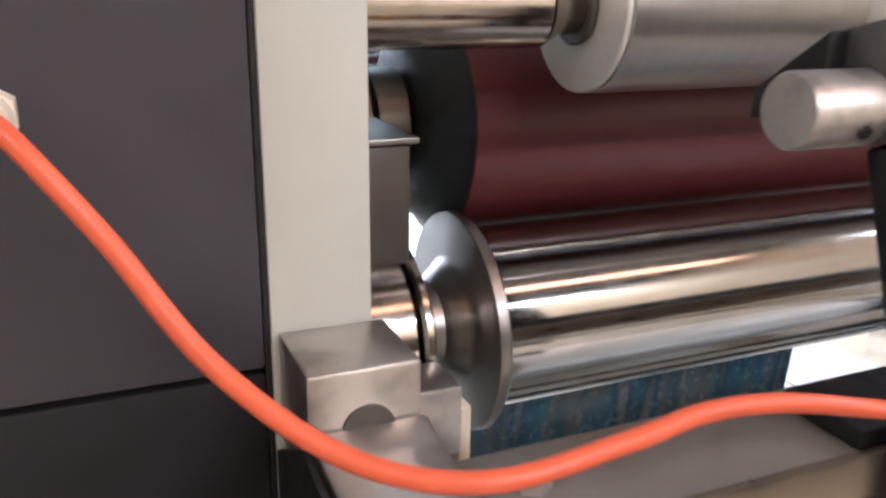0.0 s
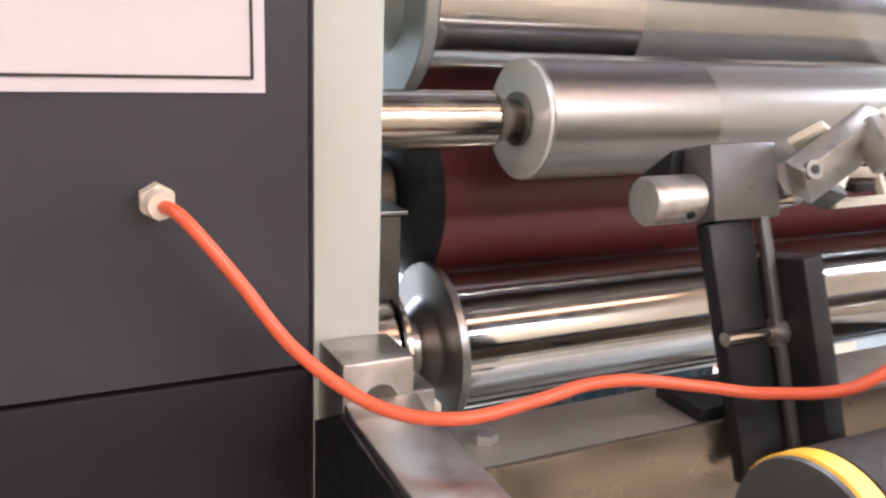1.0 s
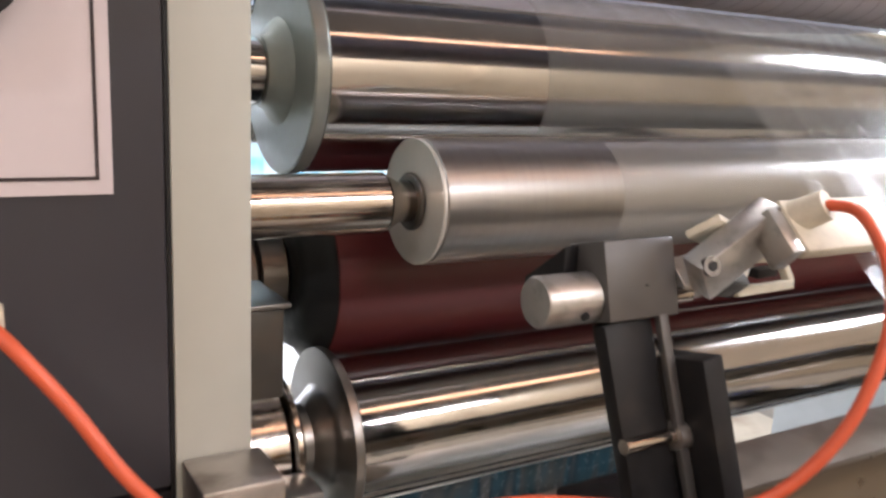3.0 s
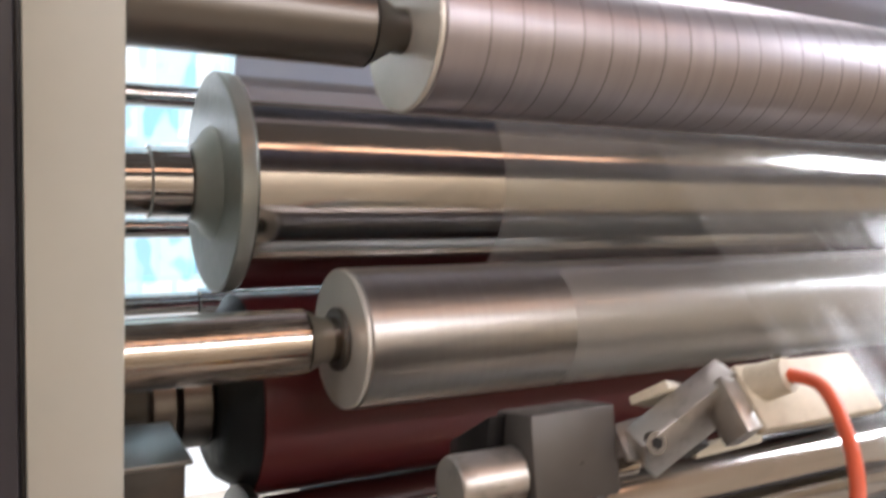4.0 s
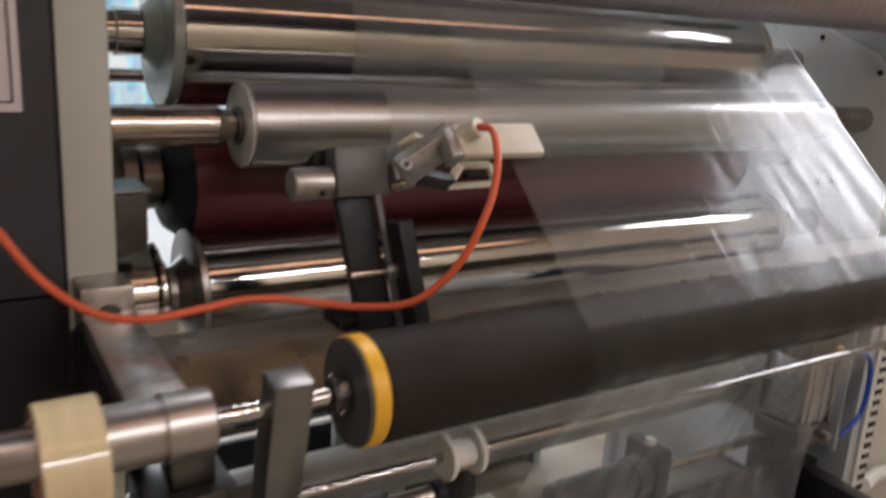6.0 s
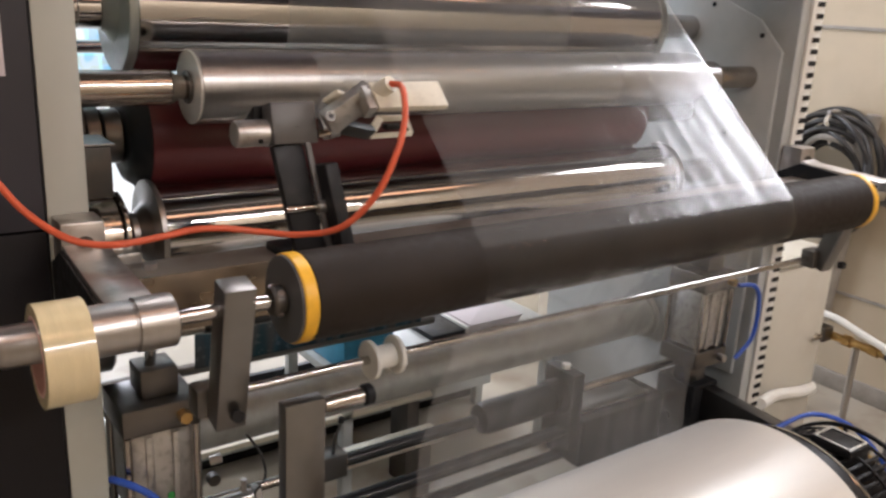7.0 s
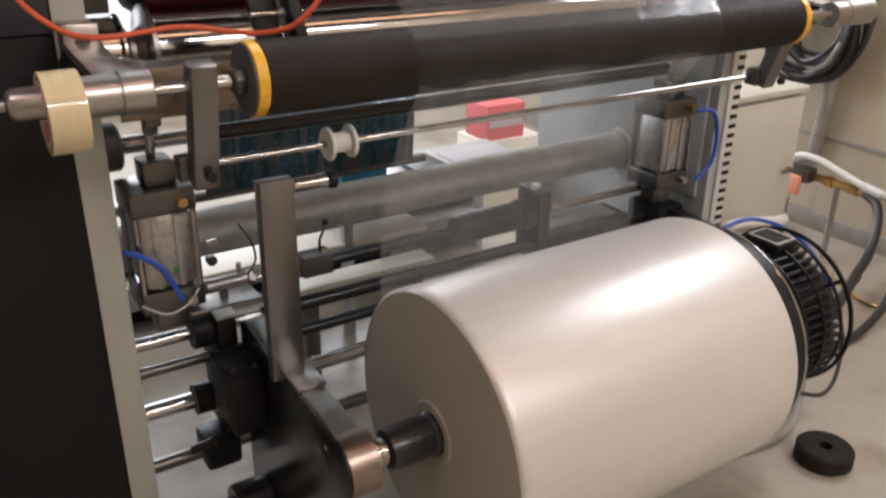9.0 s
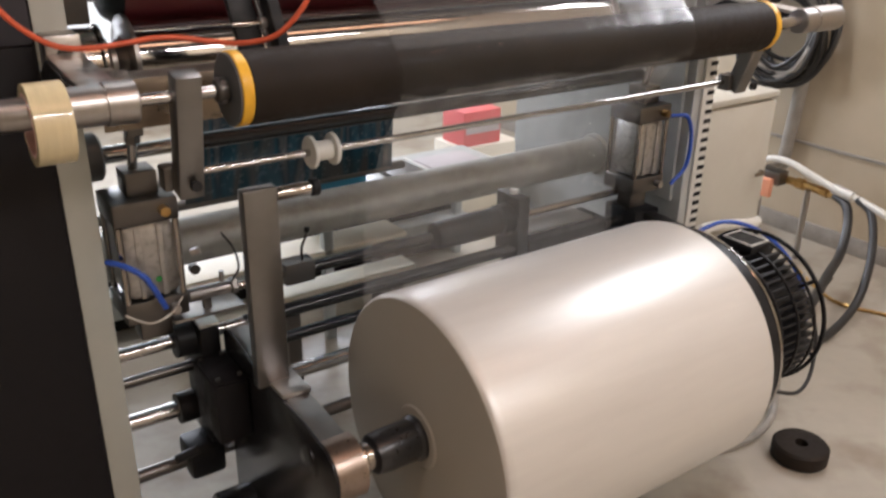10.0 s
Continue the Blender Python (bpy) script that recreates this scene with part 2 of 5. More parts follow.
PEACH = mat("peach_handle", (0.75, 0.33, 0.20), 0.5, 0.0, 0.1, 30)
BLUE_BOX = mat("blue_plastic", (0.05, 0.30, 0.50), 0.4, 0.0, 0.1, 20)
PRINT = print_mat("printed_film", ((0.0, (0.12, 0.35, 0.62)), (0.34, (0.12, 0.55, 0.75)), (0.42, (0.80, 0.86, 0.86)), (0.52, (0.84, 0.87, 0.84)), (0.57, (0.78, 0.75, 0.35)), (0.62, (0.80, 0.86, 0.88)), (0.70, (0.14, 0.60, 0.78))), 0.65, blocks=True)
PRINT_WHITE = print_mat("white_printed_film", ((0.0, (0.55, 0.72, 0.80)), (0.30, (0.80, 0.86, 0.86)), (0.45, (0.86, 0.87, 0.85)), (0.6, (0.88, 0.88, 0.86))), 0.75)
# Teal and white print, all inks darkened for the shade behind the rollers.
PRINT_SHADED = print_mat("shaded_printed_film", ((0.0, (0.010, 0.028, 0.036)), (0.36, (0.012, 0.040, 0.052)), (0.43, (0.06, 0.065, 0.065)), (0.50, (0.018, 0.06, 0.085)), (0.56, (0.010, 0.030, 0.045)), (0.62, (0.09, 0.095, 0.095)), (0.68, (0.015, 0.055, 0.085))), 0.05, (7.0, 0.3, 0.8), 1.0)
FILM = film_mat("clear_film", 0.065, rough=0.16, crease=0.0013, gloss=0.03)
FILM_SLACK = film_mat("creased_clear_film", 0.095, crease=0.0026, rough=0.13, gloss=0.07)
FILM_EDGE = film_mat("film_edge", 0.6, rough=0.2, crease=0.0002, gloss=0.1)
FILM_TIGHT = film_mat("tight_clear_film", 0.010, rough=0.2, crease=0.0002, gloss=0.02)
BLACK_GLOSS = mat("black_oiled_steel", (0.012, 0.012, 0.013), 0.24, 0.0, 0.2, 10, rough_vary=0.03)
FILM_WRAP = film_mat("wrapped_film", 0.14, rough=0.15, crease=0.0002)
TUBE_LIGHT = glow("fluorescent_tube", (1.0, 0.90, 0.78), 14.0)
WARM_TUBE = glow("warm_tube", (1.0, 0.50, 0.26), 4.0)
DAYLIGHT = glow("window_daylight", (0.95, 0.98, 1.0), 5.5)


# ---- mesh helpers ----
def link(name, bm, material, parent=None, label="", smooth=35):
    me = bpy.data.meshes.new(name)
    bmesh.ops.recalc_face_normals(bm, faces=bm.faces)
    bm.to_mesh(me)
    bm.free()
    me.materials.append(material)
    if smooth:
        me.shade_smooth()
        me.set_sharp_from_angle(angle=radians(smooth))
    ob = new(name, me)
    if parent is not None:
        ob.parent = parent
        ob.matrix_parent_inverse = parent.matrix_basis.inverted()
    if label:
        ob["label"] = label
    return ob


def part(name, bm, material, parent, label=""):
    return link(name, bm, material, parent, label)


def thing(name, label, category, at=(0, 0, 0), group=""):
    e = new(name)
    e.empty_display_size = 0.02
    e.matrix_basis = Matrix.Translation(at)
    return tagged(e, label, category, group)


def turned(profile, y, z, seg=64, bm=None, closed=True):
    """A lathe-turned solid about the axis parallel to x at (y, z); profile: (x, radius) pairs."""
    bm = bm or bmesh.new()
    rings = []
    for x, r in profile:
        rings.append([bm.verts.new((x, y + r * math.cos(2 * math.pi * i / seg), z + r * math.sin(2 * math.pi * i / seg))) for i in range(seg)])
    for a, b in zip(rings, rings[1:]):
        for i in range(seg):
            bm.faces.new((a[i], a[(i + 1) % seg], b[(i + 1) % seg], b[i]))
    if closed:
        bm.faces.new(rings[0])
        bm.faces.new(rings[-1][::-1])
    else:
        a, b = rings[-1], rings[0]
        for i in range(seg):
            bm.faces.new((a[i], a[(i + 1) % seg], b[(i + 1) % seg], b[i]))
    return bm


def rod(x0, x1, r, y, z, chamfer=0.002, seg=48, bm=None):
    c = min(chamfer, r * 0.5, abs(x1 - x0) * 0.4)
    return turned([(x0, r - c), (x0 + c, r), (x1 - c, r), (x1, r - c)], y, z, seg, bm)


def ring(x0, x1, r_out, r_in, y, z, seg=64, c=0.001):
    return turned([(x0, r_in), (x0, r_out - c), (x0 + c, r_out), (x1 - c, r_out), (x1, r_out - c), (x1, r_in)], y, z, seg, closed=False)


def box(x0, x1, y0, y1, z0, z1, bevel=0.002, bm=None, turn=None):
    bm = bm or bmesh.new()
    c = Vector(((x0 + x1) / 2, (y0 + y1) / 2, (z0 + z1) / 2))
    made = bmesh.ops.create_cube(bm, size=1.0)["verts"]
    bmesh.ops.scale(bm, vec=(x1 - x0, y1 - y0, z1 - z0), verts=made)
    if bevel:
        edges = list({e for v in made for e in v.link_edges})
        made = list({v for f in bmesh.ops.bevel(bm, geom=edges, offset=bevel, segments=2, affect="EDGES", profile=0.5)["faces"] for v in f.verts} | {v for v in made if v.is_valid})
    if turn is not None:
        bmesh.ops.rotate(bm, cent=(0, 0, 0), matrix=turn, verts=made)
    bmesh.ops.translate(bm, vec=c, verts=made)
    return bm


def plate(outline, x0, x1, bevel=0.002):
    """A plate in the y-z plane cut to an outline of (y, z), from x0 to x1."""
    bm = bmesh.new()
    a = [bm.verts.new((x0, y, z)) for y, z in outline]
    f = bm.faces.new(a)
    ext = bmesh.ops.extrude_face_region(bm, geom=[f])["geom"]
    bmesh.ops.translate(bm, vec=(x1 - x0, 0, 0), verts=[v for v in ext if isinstance(v, bmesh.types.BMVert)])
    if bevel:
        bmesh.ops.bevel(bm, geom=list(bm.edges), offset=bevel, segments=2, affect="EDGES", profile=0.5)
    return bm


def beam(p, q, w, h, bevel=0.002):
    """A bevelled bar from p to q, w wide across x and h thick."""
    p, q = Vector(p), Vector(q)
    d = (q - p).normalized()
    side = (Vector((1, 0, 0)) - d * d.x).normalized()
    turn = Matrix((side, d, side.cross(d))).transposed()
    n = (q - p).length / 2
    bm = box(-w / 2, w / 2, -n, n, -h / 2, h / 2, bevel)
    bmesh.ops.rotate(bm, cent=(0, 0, 0), matrix=turn, verts=bm.verts)
    bmesh.ops.translate(bm, vec=(p + q) / 2, verts=bm.verts)
    return bm


def spline(points, steps=10):
    pts = [Vector(p) for p in points]
    pts = [pts[0] * 2 - pts[1]] + pts + [pts[-1] * 2 - pts[-2]]
    out = []
    for i in range(1, len(pts) - 2):
        p0, p1, p2, p3 = pts[i - 1:i + 3]
        for k in range(steps):
            t = k / steps
            out.append(0.5 * ((2 * p1) + (p2 - p0) * t + (2 * p0 - 5 * p1 + 4 * p2 - p3) * t * t + (3 * p1 - p0 - 3 * p2 + p3) * t ** 3))
    out.append(pts[-2])
    return out


def hose(points, r, seg=10, steps=10, bm=None):
    """A round hose or cable swept along a smooth line through the points."""
    bm = bm or bmesh.new()
    line = spline(points, steps)
    up = Vector((0.13, 0.21, 0.97))
    rings = []
    for i, p in enumerate(line):
        d = (line[min(i + 1, len(line) - 1)] - line[max(i - 1, 0)]).normalized()
        a = d.cross(up)
        a = (a if a.length > 1e-4 else d.cross(Vector((1, 0, 0)))).normalized()
        b = d.cross(a)
        up = a.cross(d) if a.cross(d).length else up
        rings.append([bm.verts.new(p + r * (a * math.cos(2 * math.pi * k / seg) + b * math.sin(2 * math.pi * k / seg))) for k in range(seg)])
    for a, b in zip(rings, rings[1:]):
        for k in range(seg):
            bm.faces.new((a[k], a[(k + 1) % seg], b[(k + 1) % seg], b[k]))
    bm.faces.new(rings[0])
    bm.faces.new(rings[-1][::-1])
    return bm


def barrel(p, q, r, seg=32, r2=None, bm=None):
    """A straight round bar from p to q."""
    bm = bm or bmesh.new()
    p, q = Vector(p), Vector(q)
    made = bmesh.ops.create_cone(bm, cap_ends=True, segments=seg, radius1=r, radius2=r if r2 is None else r2, depth=(q - p).length)["verts"]
    bmesh.ops.rotate(bm, cent=(0, 0, 0), matrix=(q - p).to_track_quat("Z", "Y").to_matrix(), verts=made)
    bmesh.ops.translate(bm, vec=(p + q) / 2, verts=made)
    return bm


def sheet(line, x0, x1, across=24, wave=0.0, taper=0.0):
    """A thin web between x0 and x1 that follows a line of (y, z)."""
    bm = bmesh.new()
    rows = []
    for j, (y, z) in enumerate(line):
        row = []
        for i in range(across + 1):
            u = i / across
            w = wave * noise.noise(Vector((u * 5, j * 0.35, 3.1)))
            row.append(bm.verts.new((x0 + (x1 - x0) * u + taper * j * (u - 0.5), y + w, z + w * 0.6)))
        rows.append(row)
    for a, b in zip(rows, rows[1:]):
        for i in range(across):
            bm.faces.new((a[i], a[i + 1], b[i + 1], b[i]))
    return bm


def arc(y, z, r, a0, a1, n=16):
    return [(y + r * math.cos(radians(a0 + (a1 - a0) * i / n)), z + r * math.sin(radians(a0 + (a1 - a0) * i / n))) for i in range(n + 1)]


def structure(ob, label, category):
    return tagged(ob, label, category, kind="structure")


# ---- the hall ----
def hall():
    structure(link("floor", box(-3.2, 3.1, -3.6, 4.2, -0.12, 0.0, 0), FLOOR, smooth=0), "worn pale floor coating with dust and scuffs", "floor")
    structure(link("ceiling", box(-3.2, 3.1, -3.6, 4.2, 3.2, 3.3, 0), CEIL, smooth=0), "plain dark hall ceiling", "ceiling")
    bm = bmesh.new()
    for y0, y1, z0, z1 in ((-3.6, -0.45, 0.0, 3.2), (-0.45, 0.65, 0.0, 2.05), (-0.45, 0.65, 2.86, 3.2), (0.65, 1.45, 0.0, 3.2), (1.45, 2.45, 0.0, 1.6), (1.45, 2.45, 2.15, 3.2), (2.45, 4.2, 0.0, 3.2)):
        box(2.9, 3.1, y0, y1, z0, z1, 0, bm)
    east = link("wall_east", bm, WALL, smooth=0)
    w = thing("window_3", "bright high window in the beige wall", "window", (3.0, 0.1, 2.05))
    w["kind"] = "structure"
    part("pane", box(3.03, 3.04, -0.44, 0.64, 2.06, 2.85, 0), DAYLIGHT, w)
    for k, (y0, y1, z0, z1) in enumerate(((-0.449, 0.649, 2.051, 2.08), (-0.449, 0.649, 2.83, 2.859), (-0.449, -0.42, 2.081, 2.829), (0.62, 0.649, 2.081, 2.829), (0.08, 0.11, 2.081, 2.829))):
        part("window_frame", box(2.94, 2.98, y0, y1, z0, z1, 0.003), PAINT_FRAME, w)
    lamp = bpy.data.lights.new("window_daylight", "AREA")
    lamp.shape, lamp.size, lamp.size_y, lamp.energy, lamp.color = "RECTANGLE", 1.0, 0.58, 48.0, (1.0, 0.97, 0.92)
    new("window_daylight", lamp).matrix_basis = look((2.93, 0.1, 2.38), (0.0, 0.1, 1.1))
    v = thing("window_4", "bright window behind the side frame", "window", (3.0, 1.95, 1.6))
    v["kind"] = "structure"
    part("pane", box(3.03, 3.04, 1.46, 2.44, 1.61, 2.14, 0), DAYLIGHT, v)
    for y0, y1, z0, z1 in ((1.451, 2.449, 1.601, 1.63), (1.451, 2.449, 2.12, 2.149), (1.451, 1.48, 1.631, 2.119), (2.42, 2.449, 1.631, 2.119)):
        part("window_frame", box(2.94, 2.98, y0, y1, z0, z1, 0.003), PAINT_FRAME, v)
    structure(east, "beige painted wall with panel joints", "wall")
    for z in (0.382, 1.35, 3.09):
        part("panel_joint", box(2.892, 2.8985, -3.59, 4.19, z - 0.006, z + 0.006, 0.001), GREY_PIPE, east)
    structure(link("wall_west", box(-3.2, -3.0, -3.6, 4.2, 0.0, 3.2, 0), WALL, smooth=0), "beige painted wall", "wall")
    structure(link("wall_south", box(-3.0, 2.9, -3.6, -3.4, 0.0, 3.2, 0), WALL, smooth=0), "beige painted wall", "wall")
    # back wall with two window openings
    bm = bmesh.new()
    openings = [(-0.6, 1.1, 0.75, 2.0), (1.9, 2.8, 1.5, 2.6)]
    xs = [-3.0, -0.6, 1.1, 1.9, 2.8, 2.9]
    for x0, x1 in zip(xs, xs[1:]):
        hole = next((o for o in openings if o[0] == x0), None)
        for z0, z1 in ([(0.0, hole[2]), (hole[3], 3.2)] if hole else [(0.0, 3.2)]):
            box(x0, x1, 4.0, 4.2, z0, z1, 0, bm)
    structure(link("wall_north", bm, WALL, smooth=0), "beige painted wall with window openings", "wall")
    for n, (x0, x1, z0, z1) in enumerate(openings, 1):
        w = thing(f"window_{n}", "bright window with a plain grey frame", "window", ((x0 + x1) / 2, 4.1, z0))
        w["kind"] = "structure"
        part("pane", box(x0 + 0.03, x1 - 0.03, 4.15, 4.16, z0 + 0.03, z1 - 0.03, 0), DAYLIGHT, w)
        lamp = bpy.data.lights.new("window_daylight", "AREA")
        lamp.shape, lamp.size, lamp.size_y, lamp.energy, lamp.color = "RECTANGLE", x1 - x0 - 0.1, z1 - z0 - 0.1, 85.0, (0.96, 0.98, 1.0)
        new("window_daylight", lamp).matrix_basis = look(((x0 + x1) / 2, 3.98, (z0 + z1) / 2), ((x0 + x1) / 2, 0.0, (z0 + z1) / 2))
        bm = bmesh.new()
        box(x0, x1, 4.02, 4.07, z0, z0 + 0.05, 0.003, bm)
        box(x0, x1, 4.02, 4.07, z1 - 0.05, z1, 0.003, bm)
        box(x0, x0 + 0.05, 4.02, 4.07, z0 + 0.05, z1 - 0.05, 0.003, bm)
        box(x1 - 0.05, x1, 4.02, 4.07, z0 + 0.05, z1 - 0.05, 0.003, bm)
        box((x0 + x1) / 2 - 0.02, (x0 + x1) / 2 + 0.02, 4.02, 4.07, z0 + 0.05, z1 - 0.05, 0.003, bm)
        part("window_frame", bm, PAINT_FRAME, w)


def ceiling_light(x, y, watts, tube, color, wide, label):
    length = 1.5
    e = thing("ceiling_light", label, "lamp", (x, y, 2.9), "ceiling lights")
    part("housing", box(x - length / 2, x + length / 2, y - 0.09, y + 0.09, 3.1, 3.17, 0.01), WHITE_PLASTIC, e)
    for dy in (-0.045, 0.045):
        part("tube", rod(x - length / 2 + 0.03, x + length / 2 - 0.03, 0.014, y + dy, 3.075), tube, e)
    for dx in (-0.5, 0.5):
        part("hanger", barrel((x + dx, y, 3.165), (x + dx, y, 3.2), 0.008), STEEL, e)
    lamp = bpy.data.lights.new("ceiling_tube_light", "AREA")
    lamp.shape, lamp.size, lamp.size_y, lamp.energy, lamp.color = "RECTANGLE", length, wide, watts, color
    ob = new("ceiling_tube_light", lamp)
    ob.matrix_basis = pose(x, y, 3.05)


def lights():
    # Dim orange strips added overhead to draw orange stripes in the chrome.
    for x, y in ((0.45, -1.2), (2.0, -1.2), (-1.1, -1.2)):
        ceiling_light(x, y, 6.0, WARM_TUBE, (1.0, 0.52, 0.28), 0.35, "added dim orange ceiling tubes that put orange stripes in the chrome")
    # Unseen; the last two are added to brighten rollers and boards behind.
    for x, y, w in ((0.6, -2.9, 62.0), (2.0, -2.9, 62.0), (-1.5, -0.5, 18.0), (1.6, 1.1, 48.0), (0.0, 2.4, 48.0)):
        ceiling_light(x, y, w, TUBE_LIGHT, (1.0, 0.92, 0.84), 0.2, "long unseen fluorescent ceiling light with white housing")


# ---- machine frame ----
def cabinet():
    c = thing("control_cabinet", "charcoal painted sheet-metal machine cabinet with a seam", "cabinet", (-0.4, 0.7, 0))
    part("upper_panel", box(-0.9, 0.0690, 0.3715, 0.3955, 1.0735, 2.1, 0.002), PAINT_DARK, c)
    # Lower panel is coloured darker than the upper one.
    part("lower_panel", box(-0.9, 0.0690, 0.3715, 0.3955, 0.05, 1.0705, 0.002), NEAR_BLACK, c)
    part("body", box(-0.9, 0.0680, 0.396, 1.5, 0.05, 2.1, 0.004), PAINT_DARK, c)
    part("plinth", box(-0.88, 0.05, 0.42, 1.48, 0.0, 0.05, 0.002), BLACK_PAINT, c)
    n = thing("notice_sheet", "white notice sheet with a thin dark border on the cabinet", "notice", (-0.1, 0.37, 1.3))
    part("sheet", box(-0.30, 0.039, 0.3695, 0.3713, 1.267, 1.52, 0), PAPER, n)
    bm = bmesh.new()
    for x0, x1, z0, z1 in ((-0.29, 0.0315, 1.2755, 1.2775), (-0.29, 0.0315, 1.508, 1.510), (0.0295, 0.0315, 1.2775, 1.508), (-0.29, -0.288, 1.2775, 1.508)):
        box(x0, x1, 0.3688, 0.3694, z0, z1, 0, bm)
    part("border", bm, INK, n)
    g = thing("pressure_gauge", "round pressure gauge with black rim and red-marked white dial", "gauge", (-0.034, 0.365, 1.373))
    gx, gz = -0.036, 1.392

    def disc(r, y0, y1):
        return barrel((gx, y0, gz), (gx, y1, gz), r, 40)
    part("rim", disc(0.034, 0.352, 0.3690), BLACK_PAINT, g)
    part("dial", disc(0.028, 0.3500, 0.3519), GAUGE_WHITE, g)
    bm = bmesh.new()
    for k in range(14):
        a = radians(200 + k * 11)
        box(gx + 0.019 * math.cos(a) - 0.003, gx + 0.019 * math.cos(a) + 0.003, 0.3490, 0.3499, gz + 0.019 * math.sin(a) - 0.004, gz + 0.019 * math.sin(a) + 0.004, 0, bm)
    part("red_scale", bm, RED_INK, g)
    part("needle", box(gx - 0.001, gx + 0.001, 0.3486, 0.3489, gz - 0.004, gz + 0.02, 0), INK, g)
    d = thing("cable_gland", "cream nylon hexagonal cable gland on the cabinet", "gland", (-0.032, 0.37, 1.2))
    part("nut", barrel((-0.032, 0.358, 1.2), (-0.032, 0.3712, 1.2), 0.0115, 6), NYLON, d)
    part("collar", barrel((-0.032, 0.345, 1.2), (-0.032, 0.3578, 1.2), 0.008, 20, 0.0095), NYLON, d)


def side_frames():
    f = thing("side_frame", "pale grey painted machine side plate", "machine frame", (0.1, 0.4, 0), "side frames")
    part("plate", box(0.0725, 0.1225, 0.372, 1.45, 0.0, 2.2, 0.0015), PAINT_PALE, f)
    part("cover_seam", box(0.0692, 0.0723, 0.3735, 0.3925, 0.0, 2.2, 0.0008), BLACK_PAINT, f)
    g = thing("side_frame", "grey painted machine side plate with bolt holes and a slotted strip", "machine frame", (1.68, 0.4, 0), "side frames")
    bm = bmesh.new()
    box(1.655, 1.728, 0.372, 0.69, 0.0, 2.2, 0, bm)
    box(1.655, 1.728, 1.06, 1.45, 0.75, 2.2, 0, bm)
    box(1.655, 1.728, 1.06, 1.10, 0.0, 0.75, 0, bm)
    box(1.655, 1.728, 0.69, 1.06, 0.0, 1.50, 0, bm)
    box(1.655, 1.728, 0.69, 1.06, 1.78, 2.2, 0, bm)
    bmesh.ops.remove_doubles(bm, verts=bm.verts, dist=0.0001)
    part("plate", bm, PAINT_FRAME, g)
    w = thing("hanging_cable", "thin black cables hanging in the side plate opening", "cable", (1.69, 0.8, 1.6))
    for y0, y1, r in ((0.80, 0.772, 0.004), (0.815, 0.80, 0.0055), (0.93, 0.952, 0.004)):
        part("cable", hose([(1.69, y0, 1.78), (1.70, (y0 + y1) / 2 + 0.006, 1.64), (1.69, y1, 1.50)], r), BLACK_CABLE, w)
    inner = plate([(0.40, 0.5), (0.40, 1.30), (0.47, 1.37), (0.72, 1.47), (1.3, 1.47), (1.3, 0.76), (1.09, 0.76), (1.09, 0.5)], 1.643, 1.6545, 0.002)
    part("cover_plate", inner, PAINT_FRAME, g)
    for y, z in ((0.455, 1.335), (0.53, 1.235), (0.50, 1.23), (0.52, 1.10), (0.55, 1.09), (0.70, 1.44), (0.84, 1.46), (0.60, 1.40)):
        part("bolt", rod(1.639, 1.6428, 0.006, y, z, 0.001, 12), BLACK_PAINT, g)
    strip = part("slotted_strip", box(1.683, 1.727, 0.3640, 0.3715, 0.0, 2.2, 0.001), WHITE_PLASTIC, g, "pale slotted cable-duct strip")
    me = None
    for k in range(76):
        z = 0.10 + k * 0.0262
        if me is None:
            bm = box(1.6995, 1.7245, 0.3615, 0.3638, -0.0055, 0.0055, 0)
            ob = part("slot", bm, BLACK_PAINT, strip)
            me = ob.data
            ob.location = (0, 0, z)
        else:
            ob = new("slot", me)
            ob.parent = strip
            ob.matrix_parent_inverse = strip.matrix_basis.inverted()
            ob.location = (0, 0, z)
    # cross tie at the back, and an added black sheet that blocks rear light
    rc = thing("rear_light_shield", "added black sheet that holds back rear light under the machine", "panel", (0.9, 1.43, 0.0))
    part("sheet", box(0.1235, 1.642, 1.425, 1.445, 0.0, 0.27, 0.002), BLACK_PAINT, rc)
    t = thing("tie_beam", "grey painted steel cross beam between the side frames", "beam", (0.9, 1.4, 0.2), "tie beams")
    part("beam", box(0.1235, 1.642, 1.34, 1.42, 0.08, 0.16, 0.003), PAINT_FRAME, t)


# ---- rollers ----
def roller(name, label, y, z, r, x0, x1, body, shaft_r, shaft=CHROME_WORN, neck=0.0, shaft_x=(0.1228, 1.6425)):
    e = thing(name, label, "roller", (x0, y, z))
    part("body", rod(x0, x1, r, y, z, 0.0012, 96), body, e)
    part("shaft", rod(shaft_x[0], x0 - 0.0005 - neck, shaft_r, y, z, 0.001), shaft, e)
    part("shaft", rod(x1 + 0.0005, shaft_x[1], shaft_r, y, z, 0.001), shaft, e)
    return e


